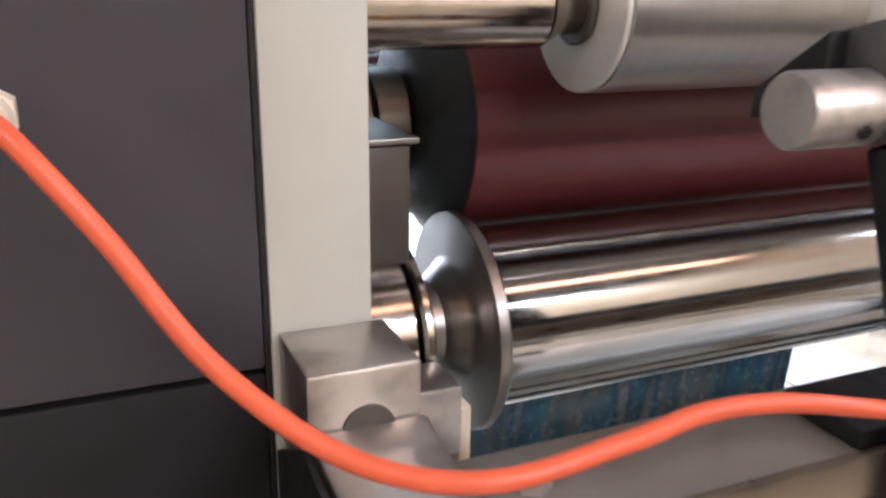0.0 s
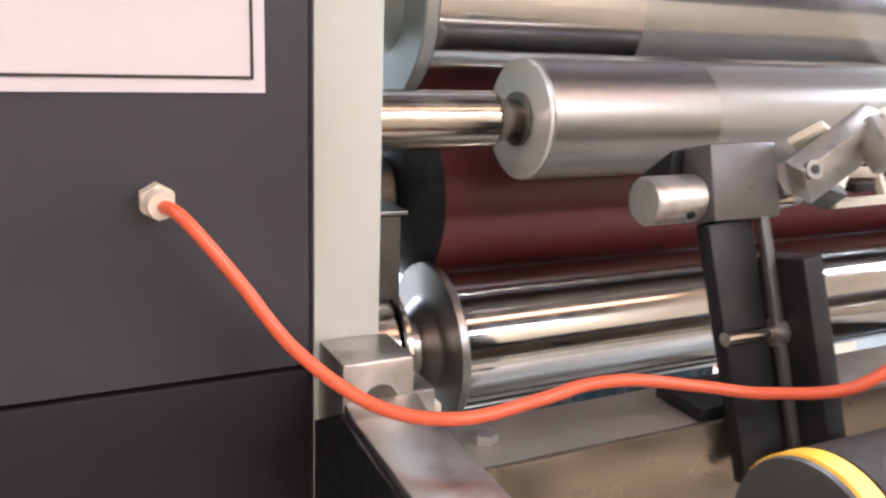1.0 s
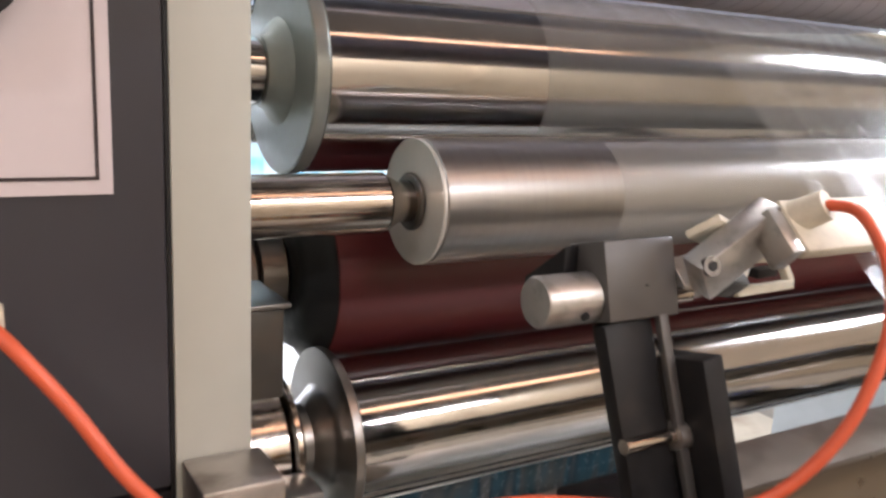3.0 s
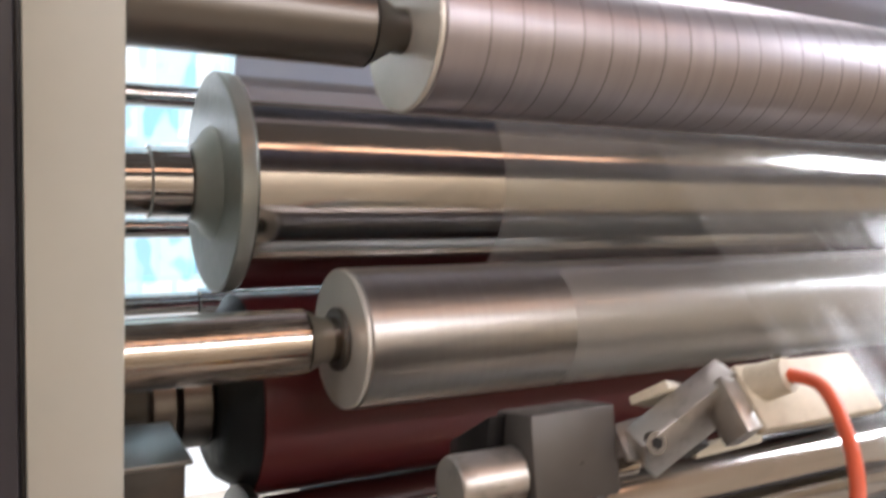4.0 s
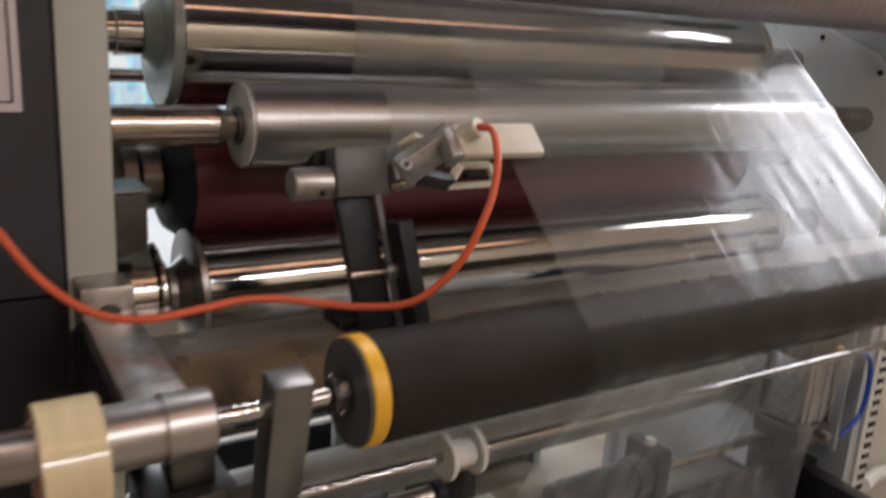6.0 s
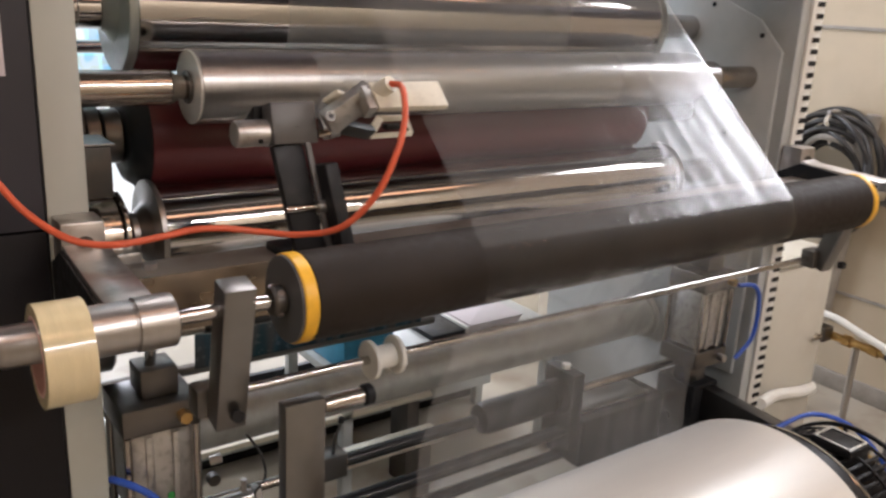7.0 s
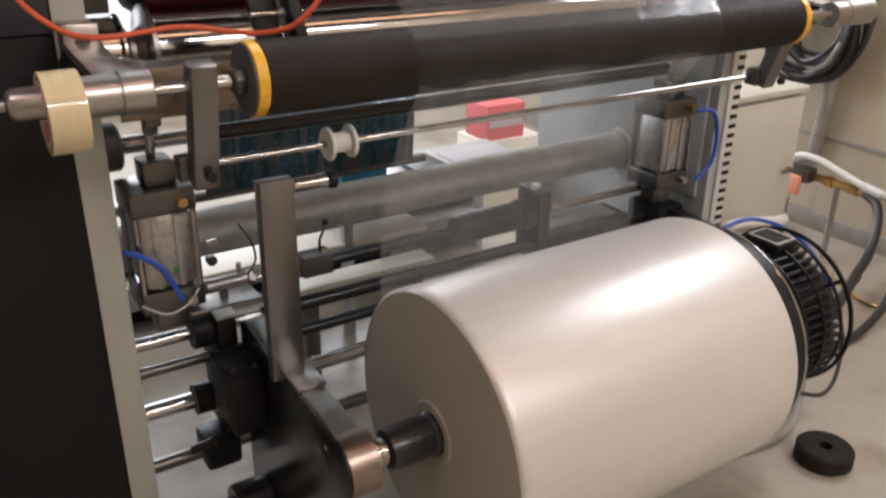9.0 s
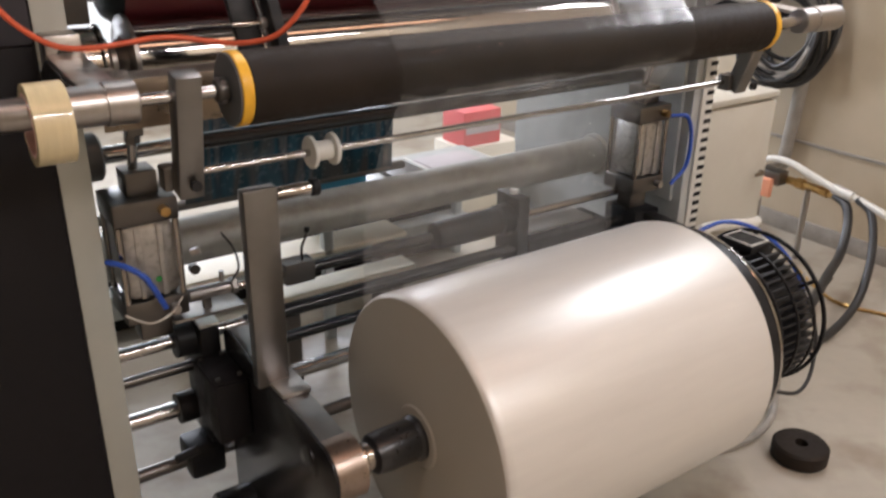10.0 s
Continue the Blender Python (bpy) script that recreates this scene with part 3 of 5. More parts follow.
def rollers():
    # large upper chrome roller
    y, z, r = 0.665, 1.341, 0.099
    e = roller("chrome_roller", "large polished chrome roller with grey end flange", y, z, r, 0.257, 1.42, CHROME, 0.030, CHROME)
    part("end_flange", turned([(0.222, 0.034), (0.230, 0.038), (0.236, 0.048), (0.241, 0.052), (0.242, 0.0985), (0.2435, 0.1005), (0.254, 0.1005), (0.2565, 0.0995)], y, z, 96), FLANGE, e)
    part("end_flange", turned([(1.4205, 0.0985), (1.422, 0.1003), (1.44, 0.0995), (1.446, 0.06), (1.47, 0.036)], y, z, 96), FLANGE, e)
    part("sleeve", rod(0.185, 0.2215, 0.0325, y, z, 0.002), CHROME, e)
    # maroon nip roller
    y, z, r = 0.650, 1.142, 0.0955
    e = roller("rubber_nip_roller", "maroon rubber nip roller with dark end", y, z, r, 0.265, 1.40, MAROON, 0.030, STEEL_DARK)
    part("rubber_end", turned([(0.238, 0.062), (0.243, 0.074), (0.258, 0.084), (0.2645, 0.0950)], y, z, 96), RUBBER_END, e)
    part("collar", rod(0.205, 0.2375, 0.044, y, z, 0.004), STEEL_DARK, e)
    part("collar", rod(0.178, 0.2045, 0.052, y, z, 0.004), STEEL_DARK, e)
    part("bearing_housing", rod(0.1235, 0.1775, 0.066, y, z, 0.004), LATCH, e)
    # lower chrome roller
    y, z, r = 0.5594, 0.9995, 0.0712
    e = roller("chrome_roller", "polished chrome roller with turned end flange below the nip", y, z, r, 0.2610, 1.45, CHROME, 0.030, CHROME_WORN)
    part("end_flange", turned([(0.2185, 0.030), (0.2195, 0.034), (0.2300, 0.035), (0.2340, 0.040), (0.2440, 0.047), (0.2475, 0.052), (0.2490, 0.083), (0.2500, 0.0850), (0.2570, 0.0855), (0.2590, 0.084), (0.2605, 0.074)], y, z, 96), FLANGE_STEEL, e)
    part("bearing_collar", turned([(0.2000, 0.040), (0.2000, 0.069), (0.2025, 0.071), (0.2070, 0.071), (0.2090, 0.066), (0.2120, 0.050), (0.2180, 0.046), (0.2180, 0.036)], y, z, 96), CHROME_WORN, e)
    part("bearing_housing", rod(0.1235, 0.1995, 0.0655, y, z, 0.003, 96), CHROME_WORN, e)
    part("end_flange", turned([(1.4505, 0.075), (1.452, 0.0775), (1.462, 0.0775), (1.47, 0.05), (1.51, 0.034)], y, z, 96), STEEL, e)
    k = thing("bearing_bracket", "brown-stained steel bracket under the roller bearing", "bracket", (0.17, 0.46, 0.95))
    part("block", box(0.1235, 0.208, 0.445, 0.488, 0.955, 1.005, 0.004), STEEL_STAINED, k)
    part("post", box(0.2085, 0.2175, 0.452, 0.482, 0.915, 0.985, 0.002), NYLON, k)
    # aluminium guide rollers
    y, z, r = 0.4766, 1.2379, 0.0546
    e = roller("guide_roller", "turned aluminium guide roller on a chrome shaft", y, z, r, 0.300, 1.42, ALU, 0.0255, neck=0.034)
    part("end_face", ring(0.2960, 0.2997, 0.0544, 0.0185, y, z), FACE, e, "turned end face with its white reflection put into the pale colour")
    part("neck", turned([(0.2660, 0.0254), (0.2800, 0.0175), (0.2995, 0.0175)], y, z), CHROME_WORN, e)
    part("circlip", ring(0.2915, 0.2957, 0.0245, 0.0178, y, z), STEEL_DARK, e)
    part("end_step", rod(1.4205, 1.50, 0.037, y, z), ALU, e)
    y, z, r = 0.4006, 1.4657, 0.0535
    e = roller("guide_roller", "grooved aluminium guide roller on a dark steel shaft", y, z, r, 0.303, 1.60, ALU_DARK, 0.0265, STEEL_DARK, neck=0.032)
    part("end_face", ring(0.2985, 0.3027, 0.0533, 0.0145, y, z), FACE, e, "turned end face with its white reflection put into the pale colour")
    part("neck", turned([(0.2712, 0.0264), (0.2900, 0.0150), (0.3025, 0.0150)], y, z), STEEL_DARK, e)
    groove = None
    for k in range(46):
        x = 0.335 + k * 0.0245
        if groove is None:
            ob = part("groove", ring(-0.0006, 0.0006, 0.0537, 0.0530, y, z, 64, 0.0002), GREY_METAL, e)
            groove = ob.data
        else:
            ob = new("groove", groove)
            ob.parent = e
            ob.matrix_parent_inverse = e.matrix_basis.inverted()
        ob.location = (x, 0, 0)
    # high roller near the hood
    roller("guide_roller", "dark steel guide roller high in the machine", 0.56, 1.665, 0.052, 0.32, 1.60, BLUE_STEEL, 0.024, STEEL_DARK)
    # thin rollers and bearings behind, by the left plate
    roller("idler_roller", "slim chrome idler roller behind the nip", 0.93, 1.42, 0.018, 0.30, 1.55, CHROME, 0.014, CHROME)
    roller("idler_roller", "slim chrome idler roller before the printed film", 0.94, 1.262, 0.016, 0.30, 1.55, CHROME, 0.012, CHROME)
    roller("idler_roller", "slim chrome idler roller under the printed film", 0.95, 1.165, 0.018, 0.30, 1.55, CHROME, 0.014, CHROME)
    for y, z in ((0.93, 1.42), (0.94, 1.262), (0.95, 1.165)):
        b = thing("bearing_block", "oiled steel bearing block on the side plate", "bearing", (0.14, y, z), "bearing blocks")
        part("block", box(0.1235, 0.165, y - 0.040, y + 0.035, z - 0.040, z + 0.036, 0.004), STEEL_DARK, b)
        part("cap", ring(0.1655, 0.178, 0.030, 0.0225 if y > 0.9 else 0.012, y, z), STEEL, b)
    lb = thing("latch_block", "dark steel roller latch on the side plate", "latch", (0.16, 0.5, 1.15))
    part("body", box(0.1235, 0.178, 0.462, 0.535, 1.085, 1.1595, 0.003), LATCH, lb)
    part("lip", box(0.1235, 0.182, 0.458, 0.54, 1.160, 1.164, 0.001), GREY_METAL, lb)
    hood = thing("hood_panel", "slate-grey sheet-metal hood above the rollers", "panel", (0.9, 0.75, 1.45))
    part("sheet", plate([(0.84, 1.43), (0.846, 1.43), (0.706, 1.95), (0.70, 1.95)], 0.31, 1.45, 0), SLATE, hood)
    part("flange", box(0.31, 1.45, 0.82, 0.839, 1.43, 1.436, 0.001), SLATE, hood)


# ---- front swing arms with the rubber roller ----
RY, RZ = 0.1051, 1.0309


def swing_arm(x0, x1, label, nose):
    a = thing("swing_arm", label, "swing arm", (x0, 0.37, 1.06), "swing arms")
    w = x1 - x0
    part("pivot_block", box(x0, x1 - 0.002, 0.318, 0.3705, 1.032, 1.092, 0.0025), STEEL_STAINED, a)
    part("pin", barrel((x0 + w * 0.5, 0.3165, 1.062), (x0 + w * 0.5, 0.330, 1.062), 0.0125, 24), LATCH, a)
    part("arm_plate", plate([(0.317, 1.03), (0.317, 1.066), (0.30, 1.060), (RY + 0.02, 1.052), (RY + 0.02, 1.012), (0.20, 0.985), (0.28, 0.985)], x0 + 0.001, x1, 0.0025), STEEL_STAINED, a)
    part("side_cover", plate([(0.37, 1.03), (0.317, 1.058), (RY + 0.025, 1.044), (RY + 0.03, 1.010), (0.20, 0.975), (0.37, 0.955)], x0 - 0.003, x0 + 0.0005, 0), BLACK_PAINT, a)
    hx0, hx1 = (0.052, 0.142) if nose else (1.655, 1.80)
    part("housing", turned([(hx0, 0.026), (hx0 + 0.001, 0.028), (hx0 + 0.045, 0.028), (hx0 + 0.046, 0.0268), (hx0 + 0.048, 0.0268), (hx0 + 0.049, 0.030), (hx1 - 0.002, 0.030), (hx1, 0.028)], RY, RZ), STEEL, a)
    if nose:
        part("nose", turned([(-0.048, 0.003), (-0.046, 0.007), (-0.040, 0.0085), (-0.038, 0.014), (-0.034, 0.0185), (-0.028, 0.0215), (0.0515, 0.022)], RY, RZ), STEEL, a)
    return a


def front_roller():
    swing_arm(0.075, 0.130, "bare steel swing arm carrying the front roller shaft", True)
    swing_arm(1.660, 1.715, "bare steel swing arm at the far end of the roller", False)
    bar = thing("cross_bar", "flat steel cross bar between the swing arms", "bar", (0.14, 0.29, 1.0))
    part("bar", box(0.1305, 1.658, 0.2645, 0.335, 1.014, 1.026, 0.002), WORN_PLATE, bar)
    part("bolt", barrel((0.176, 0.300, 1.0265), (0.176, 0.300, 1.034), 0.010, 6), ALU_CAST, bar)
    part("lip", box(0.1305, 1.658, 0.258, 0.264, 0.950, 1.028, 0.001), TAN_PLATE, bar, "oily tan steel front lip")
    e = thing("rubber_roller", "black rubber-covered roller with yellow end bands", "roller", (0.28, RY, RZ))
    part("shaft", rod(0.1425, 0.2555, 0.0092, RY, RZ), CHROME, e)
    part("shaft", rod(1.535, 1.6545, 0.0115, RY, RZ), CHROME, e)
    part("hub", rod(0.256, 0.2725, 0.019, RY, RZ, 0.003), STEEL_DARK, e)
    for k in range(4):
        a = radians(45 + 90 * k)
        part("set_screw", barrel((0.264, RY + 0.016 * math.cos(a), RZ + 0.016 * math.sin(a)), (0.264, RY + 0.0205 * math.cos(a), RZ + 0.0205 * math.sin(a)), 0.004, 12), STEEL, e)
    part("end_cap", turned([(0.273, 0.046), (0.2735, 0.0525), (0.2765, 0.0535)], RY, RZ, 96), ROLL_END, e)
    part("end_cap", turned([(1.5165, 0.0535), (1.5195, 0.05), (1.520, 0.03)], RY, RZ, 96), RUBBER_END, e)
    part("yellow_band", ring(0.277, 0.2945, 0.0549, 0.04, RY, RZ, 96, 0.0015), YELLOW, e)
    part("yellow_band", ring(1.500, 1.5162, 0.0549, 0.04, RY, RZ, 96, 0.0015), YELLOW, e)
    part("rubber_sleeve", rod(0.2948, 1.4997, 0.0545, RY, RZ, 0.001, 96), RUBBER, e)
    part("hub", rod(1.5202, 1.5345, 0.021, RY, RZ, 0.003), STEEL_DARK, e)
    t = thing("tape_roll", "roll of yellowed clear packing tape hung on the shaft", "tape", (0.028, RY, 1.01))
    ty, tz = 0.1051, 1.0149
    part("tape", ring(0.003, 0.051, 0.0545, 0.0425, ty, tz, 96, 0.0006), TAPE, t)
    part("core", ring(0.0026, 0.0514, 0.0424, 0.0382, ty, tz, 96, 0.0004), TAPE_CORE, t, "pinkish cardboard core")
    # hanger links and thread rod
    for x in (0.191, 1.50):
        h = thing("hanger_link", "flat steel hanger link from the roller shaft", "link", (x, 0.12, 0.85), "hanger links")
        y = RY - 0.018
        bm = box(x, x + 0.038, y - 0.004, y + 0.030, 0.872, 1.066, 0.0025)
        bmesh.ops.rotate(bm, cent=(x, RY, RZ), matrix=Matrix.Rotation(radians(12 if x < 1 else 18), 3, "X"), verts=bm.verts)
        part("bar", bm, GREY_METAL, h)
        part("screw", barrel((x + 0.022, y + 0.012, 0.895), (x + 0.022, y + 0.022, 0.893), 0.008, 12), BLACK_PAINT, h)
        part("screw", barrel((x + 0.024, y - 0.0065, 1.046), (x + 0.024, y - 0.002, 1.047), 0.006, 12), BLACK_PAINT, h)
        part("foot", box(x - 0.012, x + 0.03, 0.145, 0.178, 0.878, 0.915, 0.003), STEEL_DARK, h)
    r = thing("thread_rod", "thin polished steel rod under the rubber roller", "rod", (0.2, 0.162, 0.897))
    part("bar", rod(0.2225, 1.487, 0.0062, 0.162, 0.897), CHROME, r)
    s = thing("spool", "small white plastic spool on the thin rod", "spool", (0.455, 0.162, 0.897))
    part("barrel", ring(0.4335, 0.466, 0.0165, 0.0065, 0.162, 0.897), WHITE_PLASTIC, s)
    part("disc", ring(0.4260, 0.4330, 0.0275, 0.0065, 0.162, 0.897), WHITE_PLASTIC, s)
    part("disc", ring(0.4665, 0.4735, 0.0275, 0.0065, 0.162, 0.897), WHITE_PLASTIC, s)


def air_cylinder(x, y, label):
    e = thing("air_cylinder", label, "air cylinder", (x, y, 0.55), "air cylinders")
    part("rod", barrel((x, y - 0.042, 0.955), (x, y, 0.825), 0.0085), CHROME, e)
    part("clevis", box(x - 0.014, x + 0.014, y - 0.056, y - 0.028, 0.905, 0.935, 0.003), STEEL_DARK, e)
    part("lock_nut", barrel((x, y - 0.025, 0.889), (x, y - 0.028, 0.9045), 0.014, 6), STEEL_DARK, e)
    part("bracket", box(x - 0.022, x + 0.034, y - 0.03, y + 0.03, 0.790, 0.835, 0.003), STEEL_DARK, e)
    part("top_cap", box(x - 0.058, x + 0.058, y - 0.055, y + 0.055, 0.745, 0.789, 0.004), STEEL_DARK, e)
    part("barrel", box(x - 0.050, x + 0.050, y - 0.049, y + 0.049, 0.595, 0.7448, 0.016), ALU_CAST, e)
    for dx in (-0.020, 0.020):
        part("profile_rib", box(x + dx - 0.006, x + dx + 0.006, y - 0.0525, y - 0.0491, 0.600, 0.740, 0.001), ALU_CAST, e)
    for dx in (-0.051, 0.051):
        for dy in (-0.049, 0.049):
            part("tie_rod", barrel((x + dx, y + dy, 0.595), (x + dx, y + dy, 0.7448), 0.006, 16), CHROME_WORN, e)
    part("bottom_cap", box(x - 0.058, x + 0.058, y - 0.055, y + 0.055, 0.552, 0.5945, 0.004), STEEL_DARK, e)
    part("foot", box(x - 0.03, x + 0.03, y - 0.025, y + 0.025, 0.50, 0.5515, 0.003), STEEL_DARK, e)
    part("port_fitting", barrel((x + 0.030, y - 0.0555, 0.767), (x + 0.030, y - 0.072, 0.767), 0.010, 6), BRASS, e, "brass port fitting")
    part("port_fitting", barrel((x + 0.028, y - 0.0555, 0.573), (x + 0.028, y - 0.075, 0.573), 0.009, 12), STEEL, e)
    return e


def cylinders():
    c = air_cylinder(0.205, 0.43, "aluminium air cylinder with tie rods beside the frame")
    part("green_dot", barrel((0.214, 0.3795, 0.632), (0.214, 0.382, 0.632), 0.006, 16), mat("green_paint", (0.03, 0.25, 0.05), 0.5, vary=0.05), c)
    air_cylinder(1.53, 0.44, "aluminium air cylinder at the far side frame")
    h = thing("blue_air_hose", "blue plastic air hose to the cylinder", "hose", (0.2, 0.36, 0.6))
    part("hose", hose([(0.128, 0.385, 0.685), (0.150, 0.355, 0.683), (0.178, 0.345, 0.660), (0.196, 0.345, 0.625), (0.212, 0.352, 0.585)], 0.0055), BLUE_HOSE, h)
    h = thing("blue_air_hose", "blue plastic air hose at the far cylinder", "hose", (1.6, 0.4, 0.6))
    part("hose", hose([(1.560, 0.36, 0.765), (1.60, 0.34, 0.76), (1.632, 0.345, 0.70), (1.632, 0.35, 0.62), (1.59, 0.36, 0.57)], 0.0055), BLUE_HOSE, h)


IDY, IDZ = 0.55, 0.83


def flow_valves():
    v = thing("flow_valve", "steel flow valve and bracket by the air cylinder", "valve", (0.3, 0.41, 0.56))
    part("body", rod(0.268, 0.352, 0.0135, 0.40, 0.574), STEEL, v)
    part("end_nut", rod(0.3525, 0.366, 0.017, 0.40, 0.574, 0.002, 6), STEEL_DARK, v)
    part("stem", barrel((0.338, 0.40, 0.588), (0.338, 0.40, 0.61), 0.005, 12), STEEL, v)
    part("bracket", box(0.235, 0.375, 0.385, 0.46, 0.528, 0.534, 0.001), STEEL, v)
    part("post", box(0.30, 0.315, 0.405, 0.42, 0.5345, 0.5605, 0.001), STEEL_DARK, v)
    part("elbow", barrel((0.285, 0.388, 0.63), (0.285, 0.402, 0.63), 0.010, 16), STEEL_DARK, v)
    part("elbow", barrel((0.283, 0.40, 0.66), (0.300, 0.395, 0.664), 0.008, 16), STEEL, v)
    part("wire", hose([(0.352, 0.39, 0.585), (0.365, 0.375, 0.62), (0.36, 0.38, 0.66), (0.345, 0.40, 0.69)], 0.0022), BLACK_CABLE, v)
    part("wire", hose([(0.14, 0.36, 0.585), (0.18, 0.345, 0.565), (0.22, 0.35, 0.572), (0.25, 0.37, 0.59)], 0.0018), GREY_HOSE, v)
    r = thing("idler_roller", "chrome idler roller with dark end cap under the swing arm", "roller", (0.12, IDY, IDZ))
    part("end_cap", rod(0.1235, 0.178, 0.046, IDY, IDZ, 0.005), ROLL_END, r)
    part("journal", turned([(0.1785, 0.017), (0.230, 0.017), (0.231, 0.0145), (0.330, 0.0145)], IDY, IDZ), CHROME, r)
    part("body", rod(0.3305, 1.642, 0.0165, IDY, IDZ), BLACK_GLOSS, r)


# ---- edge sensor on its bracket ----
def edge_sensor():
    b = thing("sensor_bracket", "grey steel sensor bracket on a black slotted arm", "bracket", (0.40, 0.26, 1.1))
    turn = Matrix.Rotation(radians(-14), 3, "X")
    part("clamp_block", box(0.3345, 0.399, 0.268, 0.306, 1.180, 1.236, 0.002, turn=turn), BRACKET_GREY, b)
    part("pin_hole", barrel((0.3700, 0.2675, 1.2060), (0.3700, 0.2720, 1.2072), 0.0022, 12), BLACK_PAINT, b)
    part("back_lug", plate([(0.30, 1.19), (0.30, 1.232), (0.345, 1.20), (0.345, 1.185)], 0.322, 0.3340, 0.001), BLACK_PAINT, b)
    lean = Matrix.Rotation(radians(-12), 3, "X") @ Matrix.Rotation(radians(-8), 3, "Y")
    part("arm", box(0.350, 0.3935, 0.250, 0.264, 0.985, 1.186, 0.002, turn=lean), BLACK_PAINT, b)
    part("arm_rib", box(0.3920, 0.4010, 0.2425, 0.2495, 1.000, 1.190, 0.002, turn=lean), BRACKET_GREY, b)
    part("wing", box(0.4060, 0.4255, 0.212, 0.258, 0.975, 1.160, 0.002, turn=lean), BLACK_PAINT, b)
    part("foot", box(0.345, 0.43, 0.2645, 0.318, 1.0265, 1.038, 0.002), BLACK_PAINT, b)
    part("knob", turned([(0.2890, 0.0165), (0.2910, 0.0178), (0.3335, 0.0178), (0.3340, 0.017)], 0.287, 1.198), ALU_CAST, b, "round aluminium clamp knob")
    part("knob_hole", barrel((0.319, 0.2692, 1.1890), (0.319, 0.2712, 1.1902), 0.0032, 12), BLACK_PAINT, b)
    part("bolt", barrel((0.345, 0.250, 1.099), (0.391, 0.250, 1.099), 0.0055, 16), CHROME_WORN, b)
    part("bolt_head", barrel((0.391, 0.250, 1.099), (0.403, 0.250, 1.099), 0.0105, 20), ALU_CAST, b)
    part("thumb_bolt", barrel((0.406, 0.279, 1.194), (0.424, 0.279, 1.194), 0.006, 16), CHROME_WORN, b)
    s = thing("edge_sensor", "fork-shaped cream plastic edge sensor with orange cable", "sensor", (0.5, 0.24, 1.24))
    def pad(u0, u1, v0, v1, w0, w1, bevel=0.002):
        """A block laid out in the film's plane: u across, v up the film, w off its face."""
        bm = box(u0, u1, v0, v1, w0, w1, bevel)
        bmesh.ops.rotate(bm, cent=(0, 0, 0), matrix=Matrix.Rotation(radians(45), 3, "X"), verts=bm.verts)
        bmesh.ops.translate(bm, vec=(0, 0.25, 1.2565), verts=bm.verts)
        return bm
    part("mount_arm", beam((0.410, 0.261, 1.210), (0.472, 0.250, 1.254), 0.034, 0.020), ALU_CAST, s)
    part("step_plate", beam((0.436, 0.262, 1.2515), (0.424, 0.281, 1.2355), 0.026, 0.006, 0.001), SENSOR, s)
    part("lug", beam((0.418, 0.292, 1.200), (0.442, 0.286, 1.206), 0.03, 0.026), ALU_CAST, s)
    part("screw", barrel((0.411, 0.256, 1.220), (0.409, 0.246, 1.223), 0.0072, 16), STEEL_DARK, s)
    part("screw_socket", barrel((0.4091, 0.2465, 1.2229), (0.4088, 0.2452, 1.2233), 0.0038, 6), BLACK_PAINT, s)
    part("pin_hole", barrel((0.464, 0.2445, 1.246), (0.4638, 0.2385, 1.247), 0.0028, 12), BLACK_PAINT, s)
    part("upper_fork", pad(0.464, 0.579, -0.041, 0.003, 0.002, 0.0135), SENSOR, s)
    part("lower_arm", beam((0.440, 0.288, 1.203), (0.505, 0.303, 1.187), 0.022, 0.012), BLACKENED, s)
    low = [(0.502, 0.303, 1.182), (0.580, 0.310, 1.181), (0.575, 0.320, 1.204), (0.530, 0.320, 1.205)]
    for p, q, w in ((low[0], low[1], 0.009), (low[1], low[2], 0.007), (low[3], low[2], 0.009), (low[0], low[3], 0.012)):
        part("lower_fork_bar", beam(p, q, w, 0.008, 0.001), SENSOR, s)
    part("receiver", beam((0.535, 0.3135, 1.193), (0.562, 0.3150, 1.193), 0.012, 0.008, 0.001), BLACK_PAINT, s)
    part("fork_back", pad(0.450, 0.4635, -0.040, -0.002, -0.012, 0.012), ALU_CAST, s)
    part("cable_boss", barrel((0.477, 0.236, 1.256), (0.483, 0.216, 1.268), 0.0125, 20, 0.011), SENSOR, s)
    c = thing("sensor_cable", "orange sensor cable drooping from the cabinet gland", "cable", (0.1, 0.2, 1.1))
    part("cable", hose([(-0.032, 0.352, 1.2), (-0.0225, 0.3262, 1.196), (0.004, 0.3107, 1.1618), (0.0343, 0.285, 1.1191), (0.0739, 0.2543, 1.0902), (0.1169, 0.2299, 1.085),
                        (0.1747, 0.2293, 1.0886), (0.2121, 0.2325, 1.0914), (0.2502, 0.2303, 1.0894), (0.2978, 0.2223, 1.081), (0.3399, 0.1996, 1.0783), (0.3815, 0.1634, 1.0922),
                        (0.4204, 0.143, 1.1359), (0.4475, 0.1396, 1.1895), (0.4651, 0.1515, 1.2264), (0.4784, 0.1737, 1.2519), (0.4865, 0.1962, 1.2667), (0.483, 0.216, 1.268)], 0.0043, 12), ORANGE, c)


